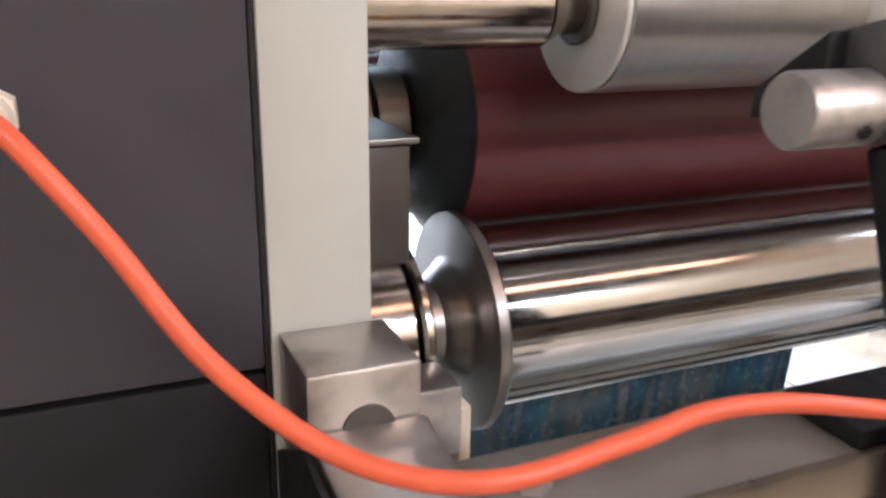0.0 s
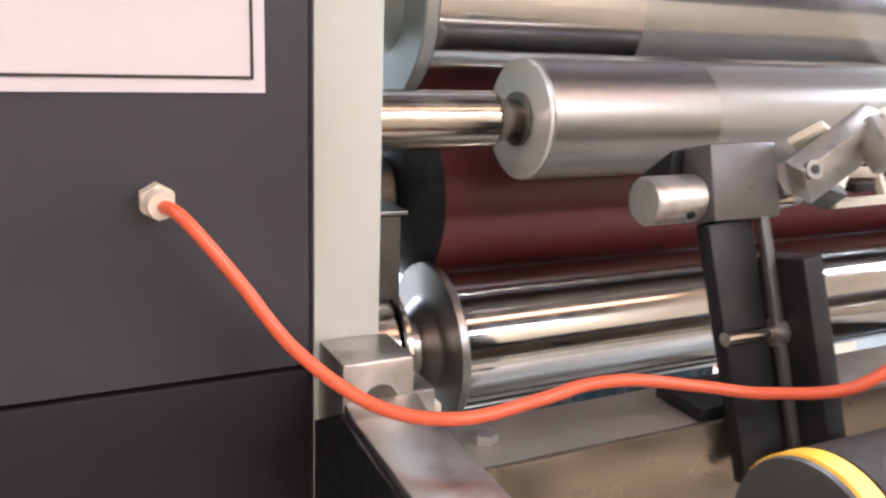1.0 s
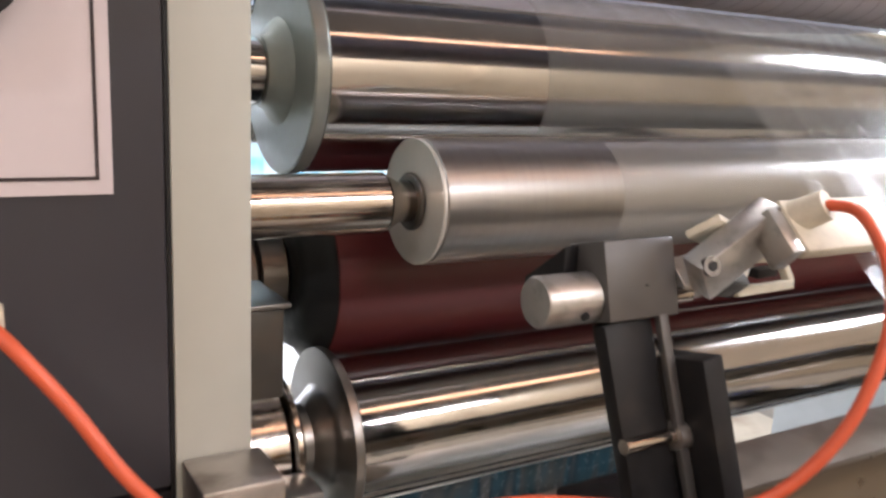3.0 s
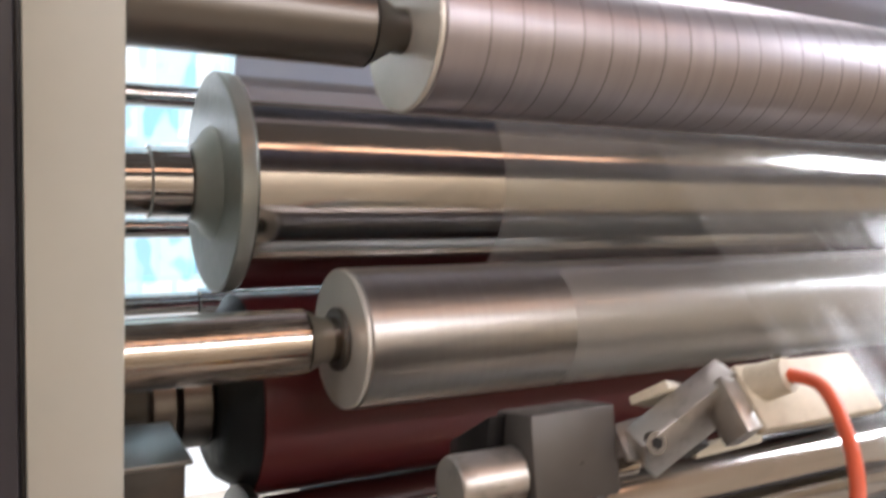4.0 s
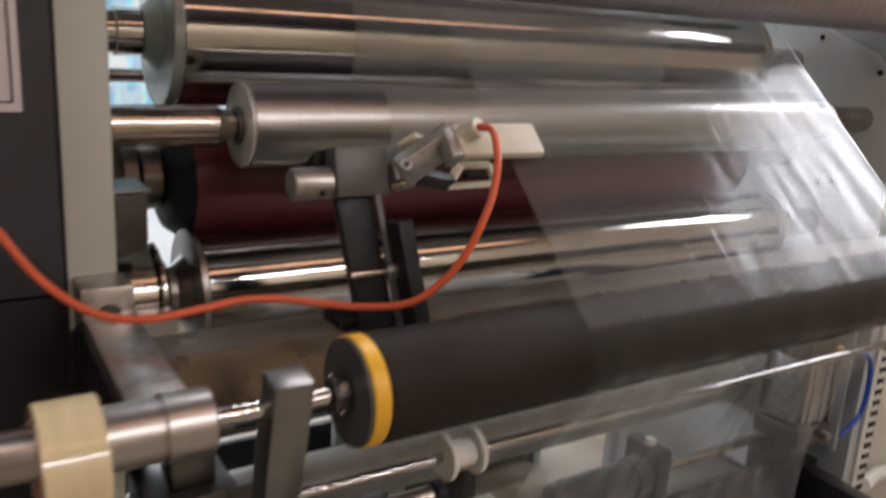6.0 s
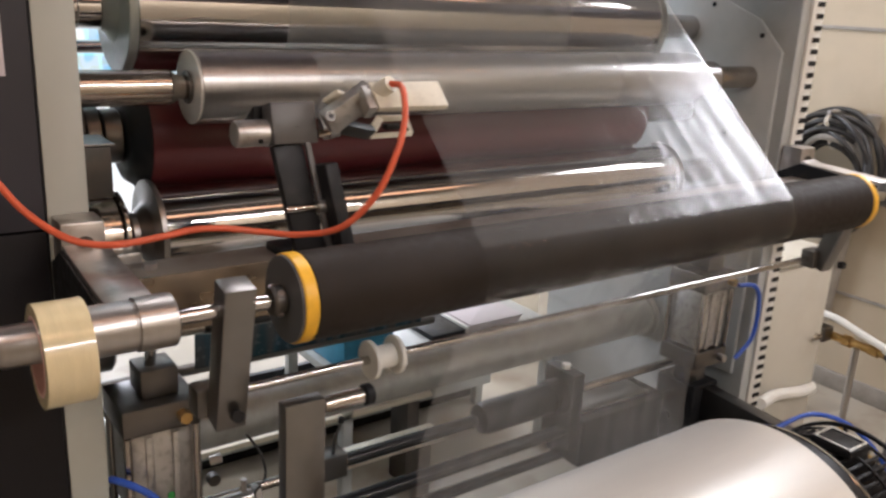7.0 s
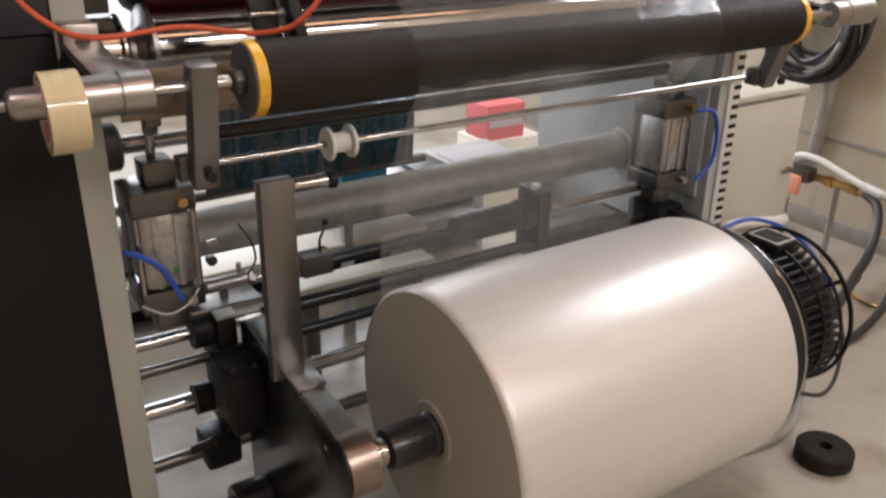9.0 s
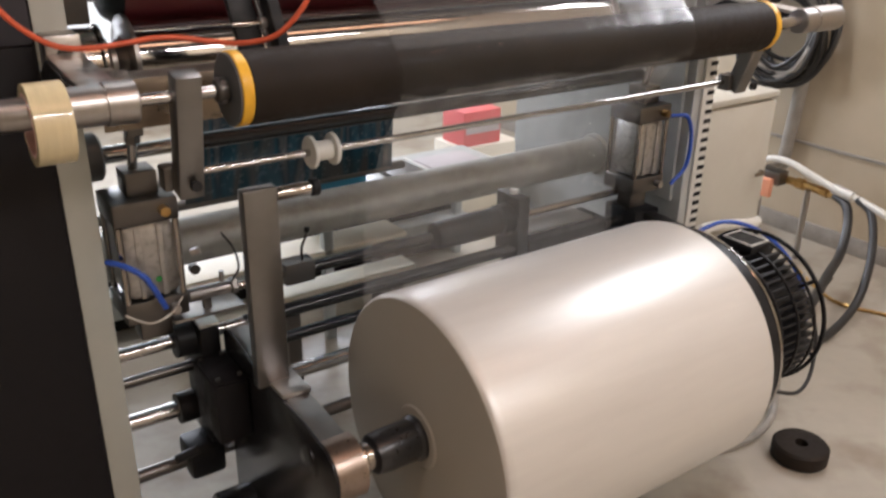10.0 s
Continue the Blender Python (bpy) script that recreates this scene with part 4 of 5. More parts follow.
# ---- unwind stand ----
def stand():
    for y, z, r, m, name in ((0.475, 0.444, 0.014, CHROME, "guide shaft"), (0.50, 0.364, 0.012, STEEL_DARK, "guide shaft"), (0.51, 0.261, 0.018, CHROME, "guide shaft"), (0.479, 0.147, 0.015, STEEL_DARK, "guide shaft")):
        g = thing("guide_shaft", ("polished" if m is CHROME else "dark oiled") + " steel guide shaft across the stand", "shaft", (0.12, y, z), "guide shafts")
        part("bar", rod(0.1228, 1.642, r, y, z), m, g)
        if z > 0.3:
            # Black shells stand in for dark reflections on the shafts past the arm.
            part("sleeve", rod(0.40, 1.535, r + 0.0015, y, z), BLACK_GLOSS, g, "black shell for the dark reflection on the shaft")
    g = thing("guide_shaft", "thin upper steel shaft with clamps", "shaft", (0.3, 0.5, 0.52), "guide shafts")
    part("bar", rod(0.30, 1.642, 0.010, 0.50, 0.520), CHROME_WORN, g)
    part("clamp", box(0.508, 0.578, 0.478, 0.522, 0.498, 0.548, 0.003), STEEL_DARK, g)
    part("clamp_handle", hose([(0.553, 0.49, 0.548), (0.551, 0.485, 0.58), (0.559, 0.482, 0.602), (0.563, 0.48, 0.618)], 0.0028), STEEL_DARK, g)
    part("handle_ball", barrel((0.562, 0.48, 0.616), (0.564, 0.48, 0.626), 0.006, 16), BLACK_PAINT, g)
    # Another black shell that imitates the dark reflection on this shaft.
    part("sleeve", rod(0.5785, 0.90, 0.0135, 0.50, 0.520), BLACK_GLOSS, g)
    c = thing("stand_carriage", "black oiled steel carriage riding on the guide shafts", "carriage", (0.27, 0.45, 0.3))
    part("block", box(0.290, 0.335, 0.425, 0.545, 0.20, 0.480, 0.012), BLACK_PAINT, c)
    part("gearbox", box(0.270, 0.3365, 0.300, 0.4245, 0.285, 0.415, 0.004), NEAR_BLACK, c)
    part("gearbox_lid", box(0.274, 0.3365, 0.304, 0.4205, 0.4155, 0.421, 0.001), NEAR_BLACK, c)
    for dx, dy in ((0.030, 0.014), (0.074, 0.014), (0.030, 0.108), (0.074, 0.108)):
        part("bolt", barrel((0.252 + dx, 0.302 + dy, 0.4213), (0.252 + dx, 0.302 + dy, 0.427), 0.005, 6), STEEL_DARK, c)
    part("cover_strip", plate([(0.425, 0.4815), (0.425, 0.488), (0.545, 0.500), (0.545, 0.4815)], 0.292, 0.333, 0.001), FACE, c, "bright bare steel strip")
    part("bush", ring(0.250, 0.2895, 0.036, 0.0145, 0.475, 0.444), BLACK_PAINT, c)
    part("bush", ring(0.250, 0.2895, 0.034, 0.0185, 0.51, 0.261), BLACK_PAINT, c)
    part("lower_clamp", box(0.245, 0.325, 0.44, 0.52, 0.112, 0.1945, 0.012), BLACK_PAINT, c)
    part("link", box(0.292, 0.32, 0.46, 0.50, 0.1948, 0.1998, 0.001), BLACK_PAINT, c)
    part("lock_handle", barrel((0.215, 0.44, 0.185), (0.262, 0.43, 0.20), 0.010, 16), BLACK_PAINT, c)
    a = thing("reel_arm", "dark steel reel arm with bright worn edge", "arm", (0.37, 0.2, 0.4))
    ey, ez, er = -0.0118, 0.391, 0.054
    out = [(0.424, 0.47), (0.40, 0.478)] + [(0.23, 0.452), (0.07, 0.452)] + arc(ey, ez, er, 80, 250, 14) + [(0.02, 0.30), (0.05, 0.20), (0.10, 0.09), (0.16, 0.05), (0.424, 0.05)]
    part("plate", plate(out, 0.345, 0.392, 0.003), GREY_METAL, a)
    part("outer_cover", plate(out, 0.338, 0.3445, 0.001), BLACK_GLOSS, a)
    part("boss", turned([(0.3335, 0.026), (0.3345, 0.030), (0.3379, 0.032)], ey + 0.05, ez - 0.005, 48), BLACK_GLOSS, a)
    part("worn_tip", plate(arc(ey, ez, er + 0.0035, 75, 262, 14) + arc(ey, ez, er + 0.0006, 262, 75, 14), 0.3425, 0.397, 0), COPPERY, a, "rubbed coppery tip")
    part("hub", rod(0.3985, 0.412, 0.036, ey, ez), CHROME_WORN, a)
    part("cross_tube", ring(0.262, 0.3375, 0.052, 0.030, 0.33, 0.088, 48, 0.004), BLACK_GLOSS, a)
    part("cross_shaft", rod(0.15, 0.3375, 0.0295, 0.33, 0.088), CHROME_WORN, a)
    p = thing("arm_post", "flat grey steel post on the reel arm", "post", (0.365, 0.2, 0.6))
    part("bar", box(0.318, 0.380, 0.196, 0.222, 0.4525, 0.836, 0.003), GREY_METAL, p)
    part("pin", rod(0.3805, 0.446, 0.0125, 0.209, 0.818), CHROME_WORN, p)
    part("pin_cap", rod(0.4465, 0.462, 0.016, 0.209, 0.818), BLACK_PAINT, p)
    part("foot", box(0.340, 0.396, 0.14, 0.225, 0.4525, 0.462, 0.002), STEEL, p)
    # reel of film
    e = thing("film_reel", "large reel of clear plastic film on a black core", "film reel", (0.529, ey, ez))
    part("winding", turned([(0.5302, 0.259), (0.5325, 0.2625), (0.537, 0.2655), (0.55, 0.2660), (1.19, 0.2660), (1.199, 0.264), (1.2, 0.262)], ey, ez, 160), REEL, e)
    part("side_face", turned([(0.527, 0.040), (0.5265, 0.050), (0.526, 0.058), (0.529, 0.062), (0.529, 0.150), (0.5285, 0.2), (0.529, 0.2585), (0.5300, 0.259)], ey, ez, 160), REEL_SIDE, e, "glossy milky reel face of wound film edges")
    part("core", turned([(0.430, 0.030), (0.434, 0.036), (0.455, 0.039), (0.515, 0.039), (0.520, 0.043), (0.5262, 0.043)], ey, ez, 96), CORE, e)
    part("core_shaft", rod(0.4125, 0.4295, 0.025, ey, ez), CHROME_WORN, e)
    d = thing("brake_unit", "finned black reel brake with a dark disc", "brake", (1.35, ey, ez))
    part("disc", turned([(1.206, 0.20), (1.210, 0.236), (1.214, 0.239), (1.256, 0.239), (1.262, 0.233), (1.272, 0.15)], ey, ez, 96), BLACK_PAINT, d)
    part("disc_rim", ring(1.2565, 1.2640, 0.2410, 0.2230, ey, ez), CHROME, d)
    part("drum", turned([(1.2725, 0.105), (1.335, 0.110), (1.340, 0.152), (1.475, 0.152), (1.485, 0.13), (1.53, 0.12)], ey, ez, 64), BLACK_PAINT, d)
    fin = None
    for k in range(54):
        if fin is None:
            bm = box(1.345, 1.47, -0.003, 0.003, 0.15, 0.178, 0.001)
            ob = part("fin", bm, BLACK_PAINT, d)
            fin = ob.data
        else:
            ob = new("fin", fin)
            ob.parent = d
            ob.matrix_parent_inverse = d.matrix_basis.inverted()
        ob.matrix_basis = Matrix.Translation((0, ey, ez)) @ Matrix.Rotation(2 * math.pi * k / 54, 4, "X")
    part("terminal_box", box(1.375, 1.445, ey - 0.05, ey + 0.035, ez + 0.176, ez + 0.193, 0.003), BLACK_PAINT, d)
    for x0, x1, y0, y1 in ((1.378, 1.442, -0.046, -0.042), (1.378, 1.442, 0.027, 0.031), (1.378, 1.382, -0.0418, 0.0268), (1.438, 1.442, -0.0418, 0.0268)):
        part("terminal_frame", box(x0, x1, ey + y0, ey + y1, ez + 0.1933, ez + 0.196, 0.0005), FACE, d)
    for x, r in ((1.345, 0.182), (1.405, 0.182), (1.464, 0.182)):
        part("cage_ring", ring(x, x + 0.006, r, 0.1772, ey, ez, 72), BLACK_PAINT, d)
    part("guard_hoop", ring(1.496, 1.503, 0.186, 0.178, ey, ez, 72), BLACK_PAINT, d)
    for k in range(6):
        a = radians(20 + 60 * k)
        part("guard_strut", barrel((1.4995, ey + 0.124 * math.cos(a), ez + 0.124 * math.sin(a)), (1.4995, ey + 0.179 * math.cos(a), ez + 0.179 * math.sin(a)), 0.005, 10), BLACK_PAINT, d)
        part("bolt", barrel((1.5303, ey + 0.09 * math.cos(a), ez + 0.09 * math.sin(a)), (1.542, ey + 0.09 * math.cos(a), ez + 0.09 * math.sin(a)), 0.009, 6), STEEL_DARK, d)
    part("end_shaft", rod(1.5305, 1.572, 0.03, ey, ez), STEEL_DARK, d)
    f = thing("reel_arm", "dark steel far reel arm behind the brake", "arm", (1.52, 0.2, 0.4))
    part("plate", plate([(0.424, 0.47), (0.07, 0.452)] + arc(ey, ez, er, 80, 250, 14) + [(0.10, 0.295), (0.424, 0.235)], 1.5725, 1.610, 0.003), STEEL_DARK, f)
    c2 = thing("stand_carriage", "black far carriage on the guide shafts", "carriage", (1.5, 0.45, 0.3))
    part("block", box(1.54, 1.635, 0.4245, 0.545, 0.225, 0.475, 0.006), BLACK_PAINT, c2)
    part("lower_clamp", box(1.55, 1.62, 0.44, 0.52, 0.112, 0.2245, 0.006), BLACK_PAINT, c2)
    t = thing("cross_tube", "dusty grey round cross tube between the frames", "tube", (0.3, 0.7, 0.56))
    part("tube", rod(0.150, 1.625, 0.052, 0.70, 0.562), TUBE_GREY, t)
    part("end_collar", rod(0.1230, 0.1495, 0.062, 0.70, 0.562, 0.004), TUBE_GREY, t)
    part("end_collar", rod(1.6255, 1.6425, 0.062, 0.70, 0.562, 0.004), TUBE_GREY, t)
    m = thing("drive_housing", "black drive housing with a motor barrel on the guide shafts", "housing", (1.15, 0.5, 0.45))
    part("motor_barrel", turned([(0.905, 0.02), (0.91, 0.032), (0.93, 0.036), (1.10, 0.036), (1.105, 0.041), (1.1395, 0.041)], 0.50, 0.520), BLACK_PAINT, m)
    part("upright", box(1.14, 1.1755, 0.455, 0.55, 0.40, 0.585, 0.004), BLACK_PAINT, m)
    part("case", plate([(0.452, 0.345), (0.452, 0.462), (0.462, 0.472), (0.555, 0.472), (0.565, 0.462), (0.565, 0.345)], 1.176, 1.455, 0.003), BLACK_PAINT, m)
    part("lid", box(1.18, 1.42, 0.47, 0.548, 0.4725, 0.478, 0.001), STEEL, m)
    part("bolt", barrel((1.157, 0.50, 0.5853), (1.157, 0.50, 0.596), 0.011, 6), WHITE_PLASTIC, m)
    for k, (x0, x1, y0, y1) in enumerate(((0.42, 1.16, 1.02, 1.15), (0.62, 1.05, 0.80, 0.875))):
        b = thing("cream_board", "cream board lying behind the guide shafts", "board", (x0, y0, 0.3), "cream boards")
        part("board", box(x0, x1, y0, y1, 0.285, 0.30, 0.002), CREAM, b)
        for x in (x0 + 0.05, x1 - 0.05):
            part("leg", box(x - 0.02, x + 0.02, y0 + 0.02, y1 - 0.02, 0.0, 0.2845, 0.002), STEEL_DARK, b)


# ---- webs of film ----
def webs():
    s = 0.7071
    w = thing("clear_film_web", "clear plastic film web running up from the rubber roller", "film", (0.9, 0.1, 1.1))
    dy, dz, dr = 0.4006, 1.4657, 0.0543
    line = arc(RY, RZ, 0.0553, 215, 135, 12)
    part("wrap", sheet(line, 0.54, 1.235, 24), FILM_TIGHT, w)
    y0, z0 = line[-1]
    line = [(y0, z0)]
    y1, z1 = dy + dr * s, dz - dr * s
    line += [(y0 + (y1 - y0) * k / 14, z0 + (z1 - z0) * k / 14) for k in range(1, 15)]
    line += arc(dy, dz, dr, -45, 60, 12)[1:]
    part("web", sheet(line, 0.54, 1.235, 24), FILM, w)
    part("cut_edge", sheet(line, 1.2352, 1.2382, 1), FILM_EDGE, w, "bright cut film edge")
    q = thing("clear_film_web", "slack clear film between the reel and rubber roller", "film", (0.9, 0.1, 0.9))
    ey, ez, er = -0.0118, 0.391, 0.2668
    a = radians(38)
    p0 = (ey + er * math.cos(a), ez + er * math.sin(a))
    p1 = arc(RY, RZ, 0.0556, 215, 215, 1)[0]
    line = []
    for k in range(25):
        t = k / 24
        line.append((p0[0] + (p1[0] - p0[0]) * t + 0.05 * math.sin(math.pi * t), p0[1] + (p1[1] - p0[1]) * t))
    part("web", sheet(line, 0.545, 1.20, 40, 0.006), FILM_SLACK, q)
    k = thing("clear_film_web", "clear film wrapped on the aluminium guide roller", "film", (0.8, 0.43, 1.24))
    part("web", sheet(arc(0.4766, 1.2379, 0.0552, 110, 250, 16) , 0.485, 1.16, 6), FILM_WRAP, k)
    k = thing("clear_film_web", "clear film wrapped on the large chrome roller", "film", (0.8, 0.57, 1.34))
    part("web", sheet(arc(0.665, 1.341, 0.0996, 80, 265, 24), 0.50, 1.14, 6), FILM_WRAP, k)
    k = thing("printed_film_web", "printed film web with cyan and yellow blocks", "film", (0.6, 1.05, 1.3))
    part("web", sheet([(1.0506, 1.15), (1.05, 1.2), (1.06, 1.45), (1.09, 1.9), (1.12, 2.2)], 0.20, 1.45, 6), PRINT, k)
    part("plain_margin", sheet([(1.05, 0.86), (1.05, 1.0), (1.0505, 1.149)], 0.20, 1.0, 4), PRINT_WHITE, k, "plain white film margin")
    # Low web whose colours already hold the gap's shade.
    k = thing("printed_film_web", "teal printed film low behind the rollers, shade put into its colours", "film", (0.6, 1.0, 0.8))
    part("web", sheet([(1.02, 0.885), (1.0, 0.8), (1.0, 0.66), (1.01, 0.53)], 0.47, 1.10, 6), PRINT_SHADED, k)
    part("lower_roller", rod(0.1228, 1.15, 0.014, 1.025, 0.525), STEEL_DARK, k)


# ---- far side of the machine and along the wall ----
def surroundings():
    b = thing("paper_carton", "pink carton with white band behind the machine", "carton", (1.98, 1.77, 0.29))
    part("carton", box(1.875, 2.07, 1.70, 1.86, 0.2905, 0.440, 0.005), PINK, b)
    part("label", box(1.885, 2.06, 1.697, 1.6998, 0.345, 0.375, 0), PAPER, b)
    b = thing("white_carton", "plain white carton standing under the pink one", "carton", (1.98, 1.77, 0))
    part("carton", box(1.86, 2.16, 1.68, 1.90, 0.0, 0.29, 0.005), CREAM, b)
    s = thing("shelf_unit", "low grey shelf behind the machine", "shelf", (1.3, 1.1, 0))
    part("top", box(0.85, 1.64, 1.0, 1.39, 0.395, 0.4195, 0.003), PAINT_FRAME, s)
    for x in (0.87, 1.59):
        for y in (1.02, 1.355):
            part("leg", box(x, x + 0.03, y, y + 0.03, 0.0, 0.3945, 0.002), PAINT_FRAME, s)
    p = thing("paper_stack", "stack of white paper sheets on the shelf", "paper", (1.43, 1.2, 0.42))
    for k in range(5):
        part("sheet", box(1.335 + 0.004 * (k % 3), 1.53 + 0.003 * k, 1.09 + 0.004 * (k % 2), 1.268 - 0.002 * k, 0.42 + 0.0052 * k, 0.4249 + 0.0052 * k, 0.001), PAPER, p)
    o = thing("ring_binder", "dark binder lying beside the paper stack", "binder", (1.25, 1.2, 0.42))
    part("cover", box(1.20, 1.322, 1.09, 1.30, 0.42, 0.437, 0.002), BLACK_PAINT, o)
    part("spine", box(1.3225, 1.3315, 1.09, 1.30, 0.42, 0.443, 0.002), WHITE_PLASTIC, o)
    u = thing("plastic_crate", "blue plastic crate behind the machine", "crate", (0.95, 1.1, 0.42))
    part("body", box(0.87, 1.02, 1.02, 1.25, 0.42, 0.56, 0.006), BLUE_BOX, u)
    part("rim", box(0.862, 1.028, 1.012, 1.258, 0.5605, 0.578, 0.004), BLUE_BOX, u)
    e = thing("electrical_box", "beige wall-side electrical box with a closed door", "electrical box", (2.05, 0.6, 0.1))
    part("body", box(1.86, 2.20, 0.50, 0.80, 0.10, 0.715, 0.004), BOX_PAINT, e)
    part("door", box(1.862, 2.198, 0.482, 0.4995, 0.105, 0.705, 0.004), BOX_PAINT, e)
    part("lock", barrel((2.17, 0.472, 0.47), (2.17, 0.4818, 0.47), 0.010, 16), CHROME_WORN, e)
    part("latch_bar", box(2.13, 2.178, 0.466, 0.4718, 0.464, 0.476, 0.002), CHROME_WORN, e)
    part("top_lip", box(1.856, 2.204, 0.478, 0.802, 0.7155, 0.735, 0.003), BOX_PAINT, e)
    for x in (1.88, 2.15):
        part("foot", box(x, x + 0.03, 0.52, 0.78, 0.0, 0.0995, 0.002), STEEL_DARK, e)
    k = thing("cable_coil", "coil of black and grey cable hung on the wall", "cable coil", (2.83, 0.9, 0.8))
    random.seed(4)
    for n in range(15):
        rr, cy, cz = 0.15 + random.uniform(-0.03, 0.05), 0.90 + random.uniform(-0.02, 0.02), 0.82 + random.uniform(-0.03, 0.03)
        xx = 2.80 + random.uniform(-0.05, 0.05)
        pts = [(xx + 0.02 * math.sin(3 * t + n), cy + rr * math.cos(t), cz + rr * 1.15 * math.sin(t)) for t in [2 * math.pi * j / 14 for j in range(15)]]
        part("loop", hose(pts, 0.009 if n % 3 else 0.012, 8, 4), GREY_PIPE if n % 5 == 0 else BLACK_CABLE, k)
    part("tie", hose([(2.74, 0.90, 1.03), (2.80, 0.91, 1.06), (2.86, 0.90, 1.03), (2.80, 0.89, 0.93), (2.74, 0.90, 1.03)], 0.008, 8, 6), GREY_HOSE, k)
    part("hook", barrel((2.9, 0.90, 1.05), (2.75, 0.90, 1.06), 0.007), STEEL, k)
    q = thing("conduit_pipe", "grey conduit pipe running down the wall", "pipe", (2.85, 0.83, 0.3))
    part("pipe", barrel((2.865, 0.795, 1.06), (2.865, 0.848, 0.27), 0.025), GREY_PIPE, q)
    v = thing("valve_manifold", "brass air valve manifold with peach handle", "valve", (2.7, 0.7, 0.28))
    part("manifold", barrel((2.69, 0.86, 0.29), (2.69, 0.48, 0.285), 0.015, 16), BRASS, v)
    part("nut", barrel((2.69, 0.66, 0.2875), (2.69, 0.63, 0.287), 0.022, 6), BRASS, v)
    part("nut", barrel((2.69, 0.56, 0.2865), (2.69, 0.53, 0.286), 0.022, 6), BRASS, v)
    part("valve_body", box(2.63, 2.69, 0.70, 0.80, 0.27, 0.325, 0.006), STEEL_DARK, v)
    part("handle", box(2.60, 2.625, 0.715, 0.765, 0.225, 0.30, 0.008), PEACH, v, "peach plastic lever handle")
    part("pipe", barrel((2.67, 0.60, 0.28), (2.67, 0.60, 0.0), 0.012), STEEL, v)
    part("pipe", barrel((2.67, 0.80, 0.28), (2.67, 0.80, 0.0), 0.012), STEEL, v)
    part("wall_stub", barrel((2.66, 0.84, 0.29), (2.9, 0.84, 0.29), 0.012), STEEL, v)
    h = thing("air_hose", "pale thick hose sagging from the valve to the machine", "hose", (2.3, 0.5, 0.1), "hoses by the wall")
    part("hose", hose([(2.665, 0.80, 0.29), (2.62, 0.775, 0.225), (2.45, 0.690, 0.215), (2.30, 0.615, 0.245), (2.225, 0.50, 0.285), (2.12, 0.460, 0.310), (1.95, 0.445, 0.345), (1.80, 0.40, 0.375)], 0.017), WHITE_PLASTIC, h)
    h = thing("air_hose", "pale hose looping along the valve", "hose", (2.6, 0.6, 0.3), "hoses by the wall")
    part("hose", hose([(2.67, 0.80, 0.345), (2.665, 0.752, 0.364), (2.665, 0.68, 0.362), (2.665, 0.60, 0.342), (2.665, 0.50, 0.318), (2.66, 0.40, 0.305), (2.64, 0.25, 0.28)], 0.013), WHITE_PLASTIC, h)
    h = thing("air_hose", "black hose looping to the floor", "hose", (2.6, 0.4, 0.1), "hoses by the wall")
    part("hose", hose([(2.67, 0.492, 0.292), (2.65, 0.43, 0.27), (2.60, 0.385, 0.215), (2.50, 0.338, 0.15), (2.35, 0.285, 0.13), (2.15, 0.21, 0.11), (1.95, 0.17, 0.04)], 0.016), BLACK_CABLE, h)
    h = thing("air_hose", "black hose dropping in an arc from the manifold", "hose", (2.6, 0.3, 0.1), "hoses by the wall")
    part("hose", hose([(2.66, 0.40, 0.305), (2.64, 0.33, 0.27), (2.56, 0.26, 0.17), (2.42, 0.20, 0.06), (2.22, 0.16, 0.017), (2.0, 0.14, 0.017)], 0.014), BLACK_CABLE, h)
    part("coupling", barrel((2.664, 0.50, 0.318), (2.66, 0.42, 0.307), 0.019, 16), FACE, h)
    h = thing("brake_cable", "thin blue hose curving over the brake", "hose", (1.6, 0.1, 0.4), "hoses by the wall")
    part("hose", hose([(1.36, 0.10, 0.56), (1.46, 0.07, 0.585), (1.58, 0.03, 0.53), (1.66, -0.02, 0.42), (1.66, -0.06, 0.30), (1.62, -0.08, 0.22)], 0.005), BLUE_HOSE, h)
    h = thing("brake_cable", "black cable hanging from the brake", "cable", (1.6, 0.1, 0.2), "hoses by the wall")
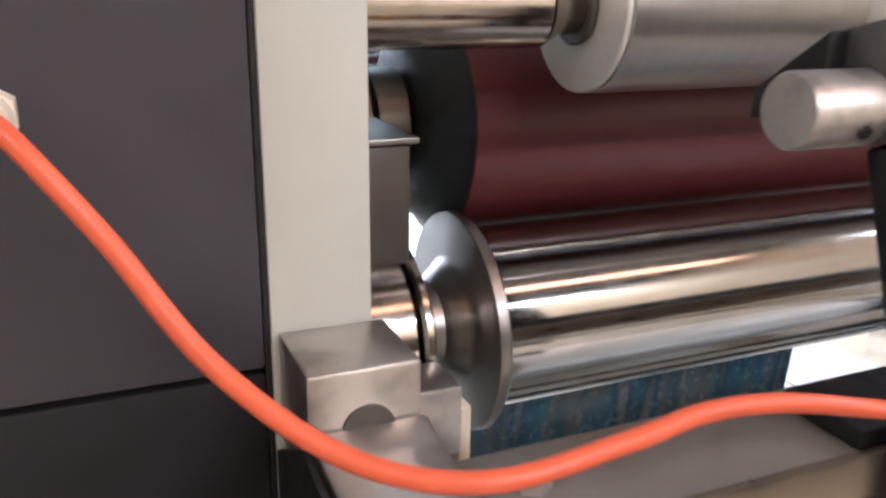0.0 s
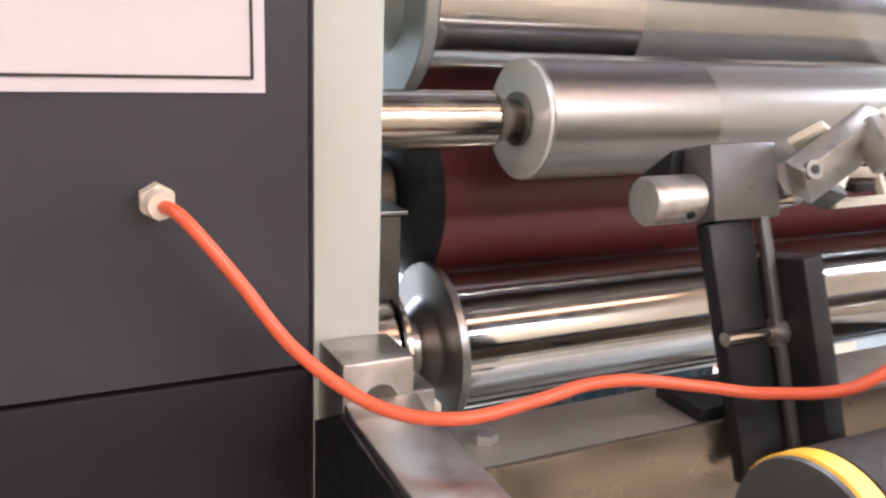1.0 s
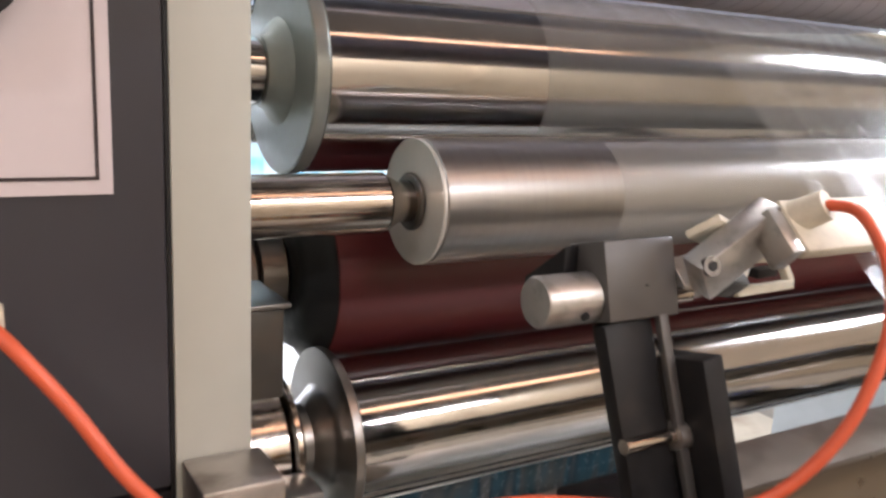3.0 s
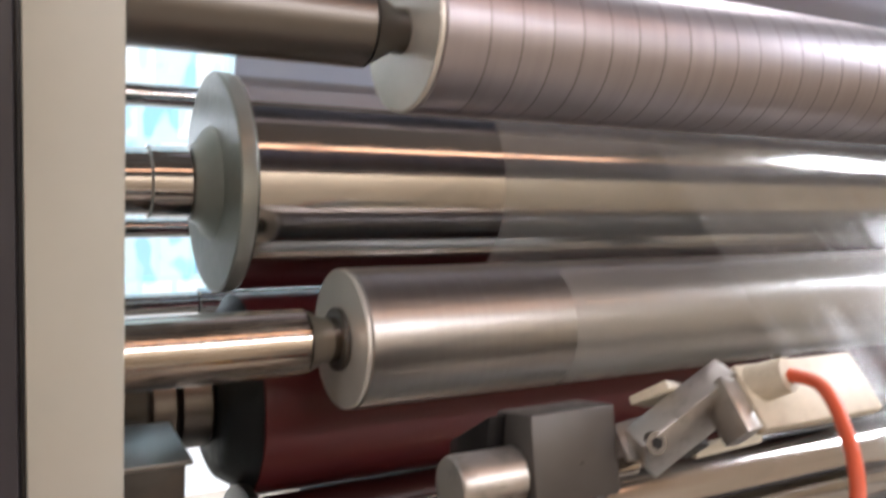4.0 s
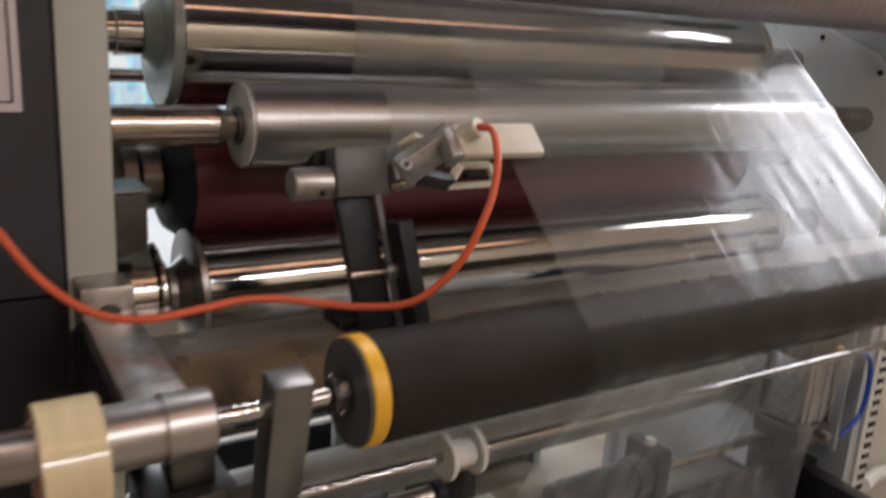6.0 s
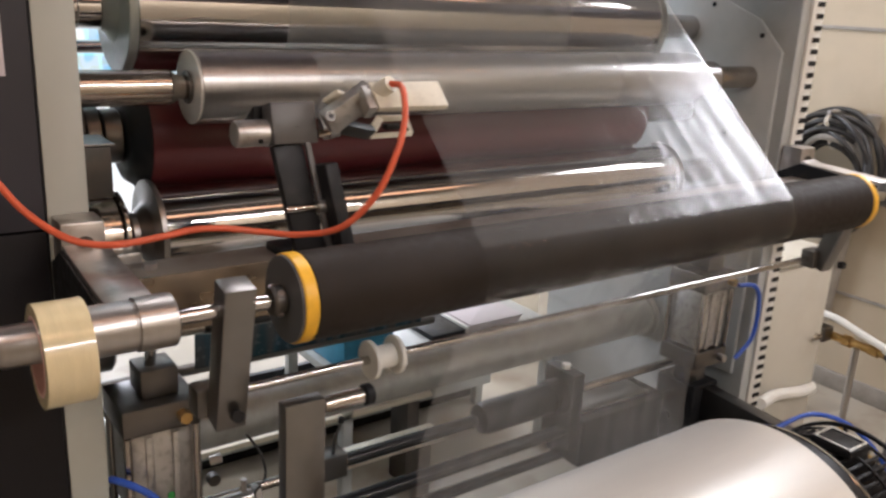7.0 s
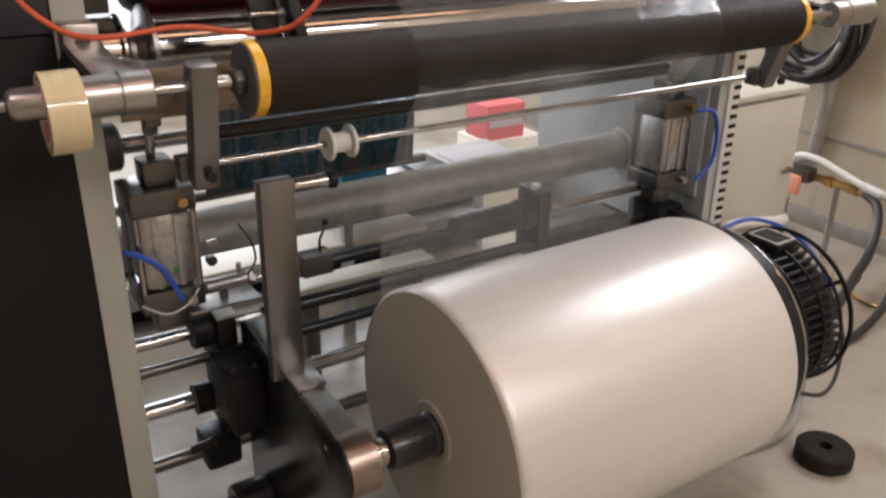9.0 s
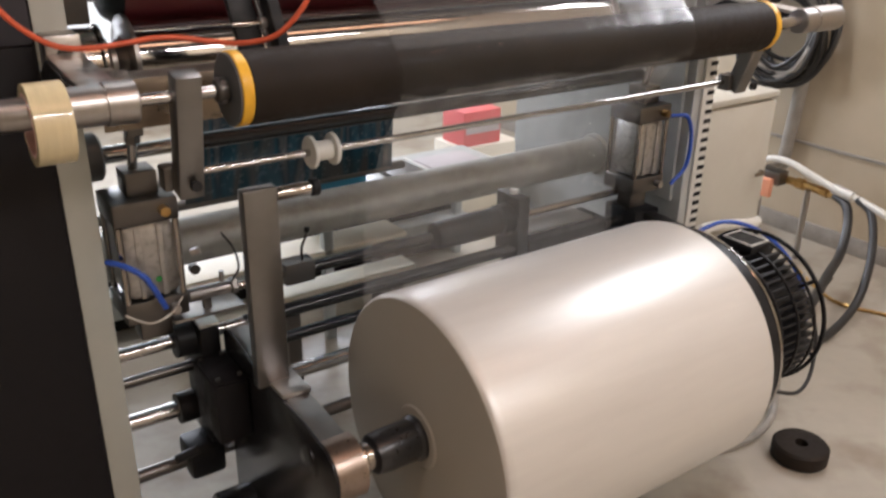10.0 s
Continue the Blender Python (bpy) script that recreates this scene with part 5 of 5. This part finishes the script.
    part("hose", hose([(1.50, 0.02, 0.50), (1.62, -0.02, 0.44), (1.70, -0.06, 0.30), (1.66, -0.10, 0.20), (1.58, -0.12, 0.17), (1.50, -0.10, 0.19)], 0.005), BLACK_CABLE, h)
    h = thing("floor_cable", "dark cable trailing over the floor", "cable", (1.6, 0.0, 0.01), "hoses by the wall")
    part("hose", hose([(1.84, 0.14, 0.34), (1.78, 0.07, 0.16), (1.71, 0.01, 0.03), (1.63, -0.03, 0.012), (1.53, -0.05, 0.012), (1.43, -0.04, 0.012)], 0.011), GREY_PIPE, h)
    h = thing("floor_cable", "thin tan cable on the floor by the wall", "cable", (2.3, 0.2, 0.01), "hoses by the wall")
    part("hose", hose([(2.62, 0.60, 0.01), (2.45, 0.30, 0.006), (2.5, 0.10, 0.006), (2.30, 0.0, 0.006), (2.2, -0.3, 0.006)], 0.006), BRASS, h)
    random.seed(9)
    n = thing("wire_bundle", "tangle of grey and blue wires behind the brake", "wires", (1.9, 0.25, 0.1))
    for k in range(16):
        x, y = 1.72 + random.uniform(-0.04, 0.12), 0.16 + random.uniform(-0.06, 0.12)
        pts = [(x + 0.13 * j + random.uniform(-0.03, 0.03), y + 0.05 * j + random.uniform(-0.05, 0.05), 0.012 + abs(math.sin(j * 0.9 + k)) * random.uniform(0.02, 0.10)) for j in range(6)]
        part("wire", hose(pts, 0.0045, 6, 5), (BLACK_CABLE, GREY_PIPE, GREY_HOSE, GREY_PIPE)[k % 4], n)
    sk = structure(link("baseboard", box(2.885, 2.8995, -3.39, 3.99, 0.0, 0.07, 0.003), GREY_PIPE), "dirty brown skirting along the wall", "baseboard")
    r = thing("rubber_ring", "thick dark rubber ring lying on the floor", "ring", (1.57, -0.16, 0))
    bm = ring(0.0, 0.045, 0.068, 0.016, 0.0, 0.0, 48, 0.006)
    bmesh.ops.rotate(bm, cent=(0, 0, 0), matrix=Matrix.Rotation(radians(-90), 3, "Y"), verts=bm.verts)
    bmesh.ops.translate(bm, vec=(1.575, -0.16, 0.0), verts=bm.verts)
    part("ring", bm, RUBBER, r)


hall()
lights()
cabinet()
side_frames()
rollers()
front_roller()
cylinders()
flow_valves()
edge_sensor()
stand()
webs()
surroundings()
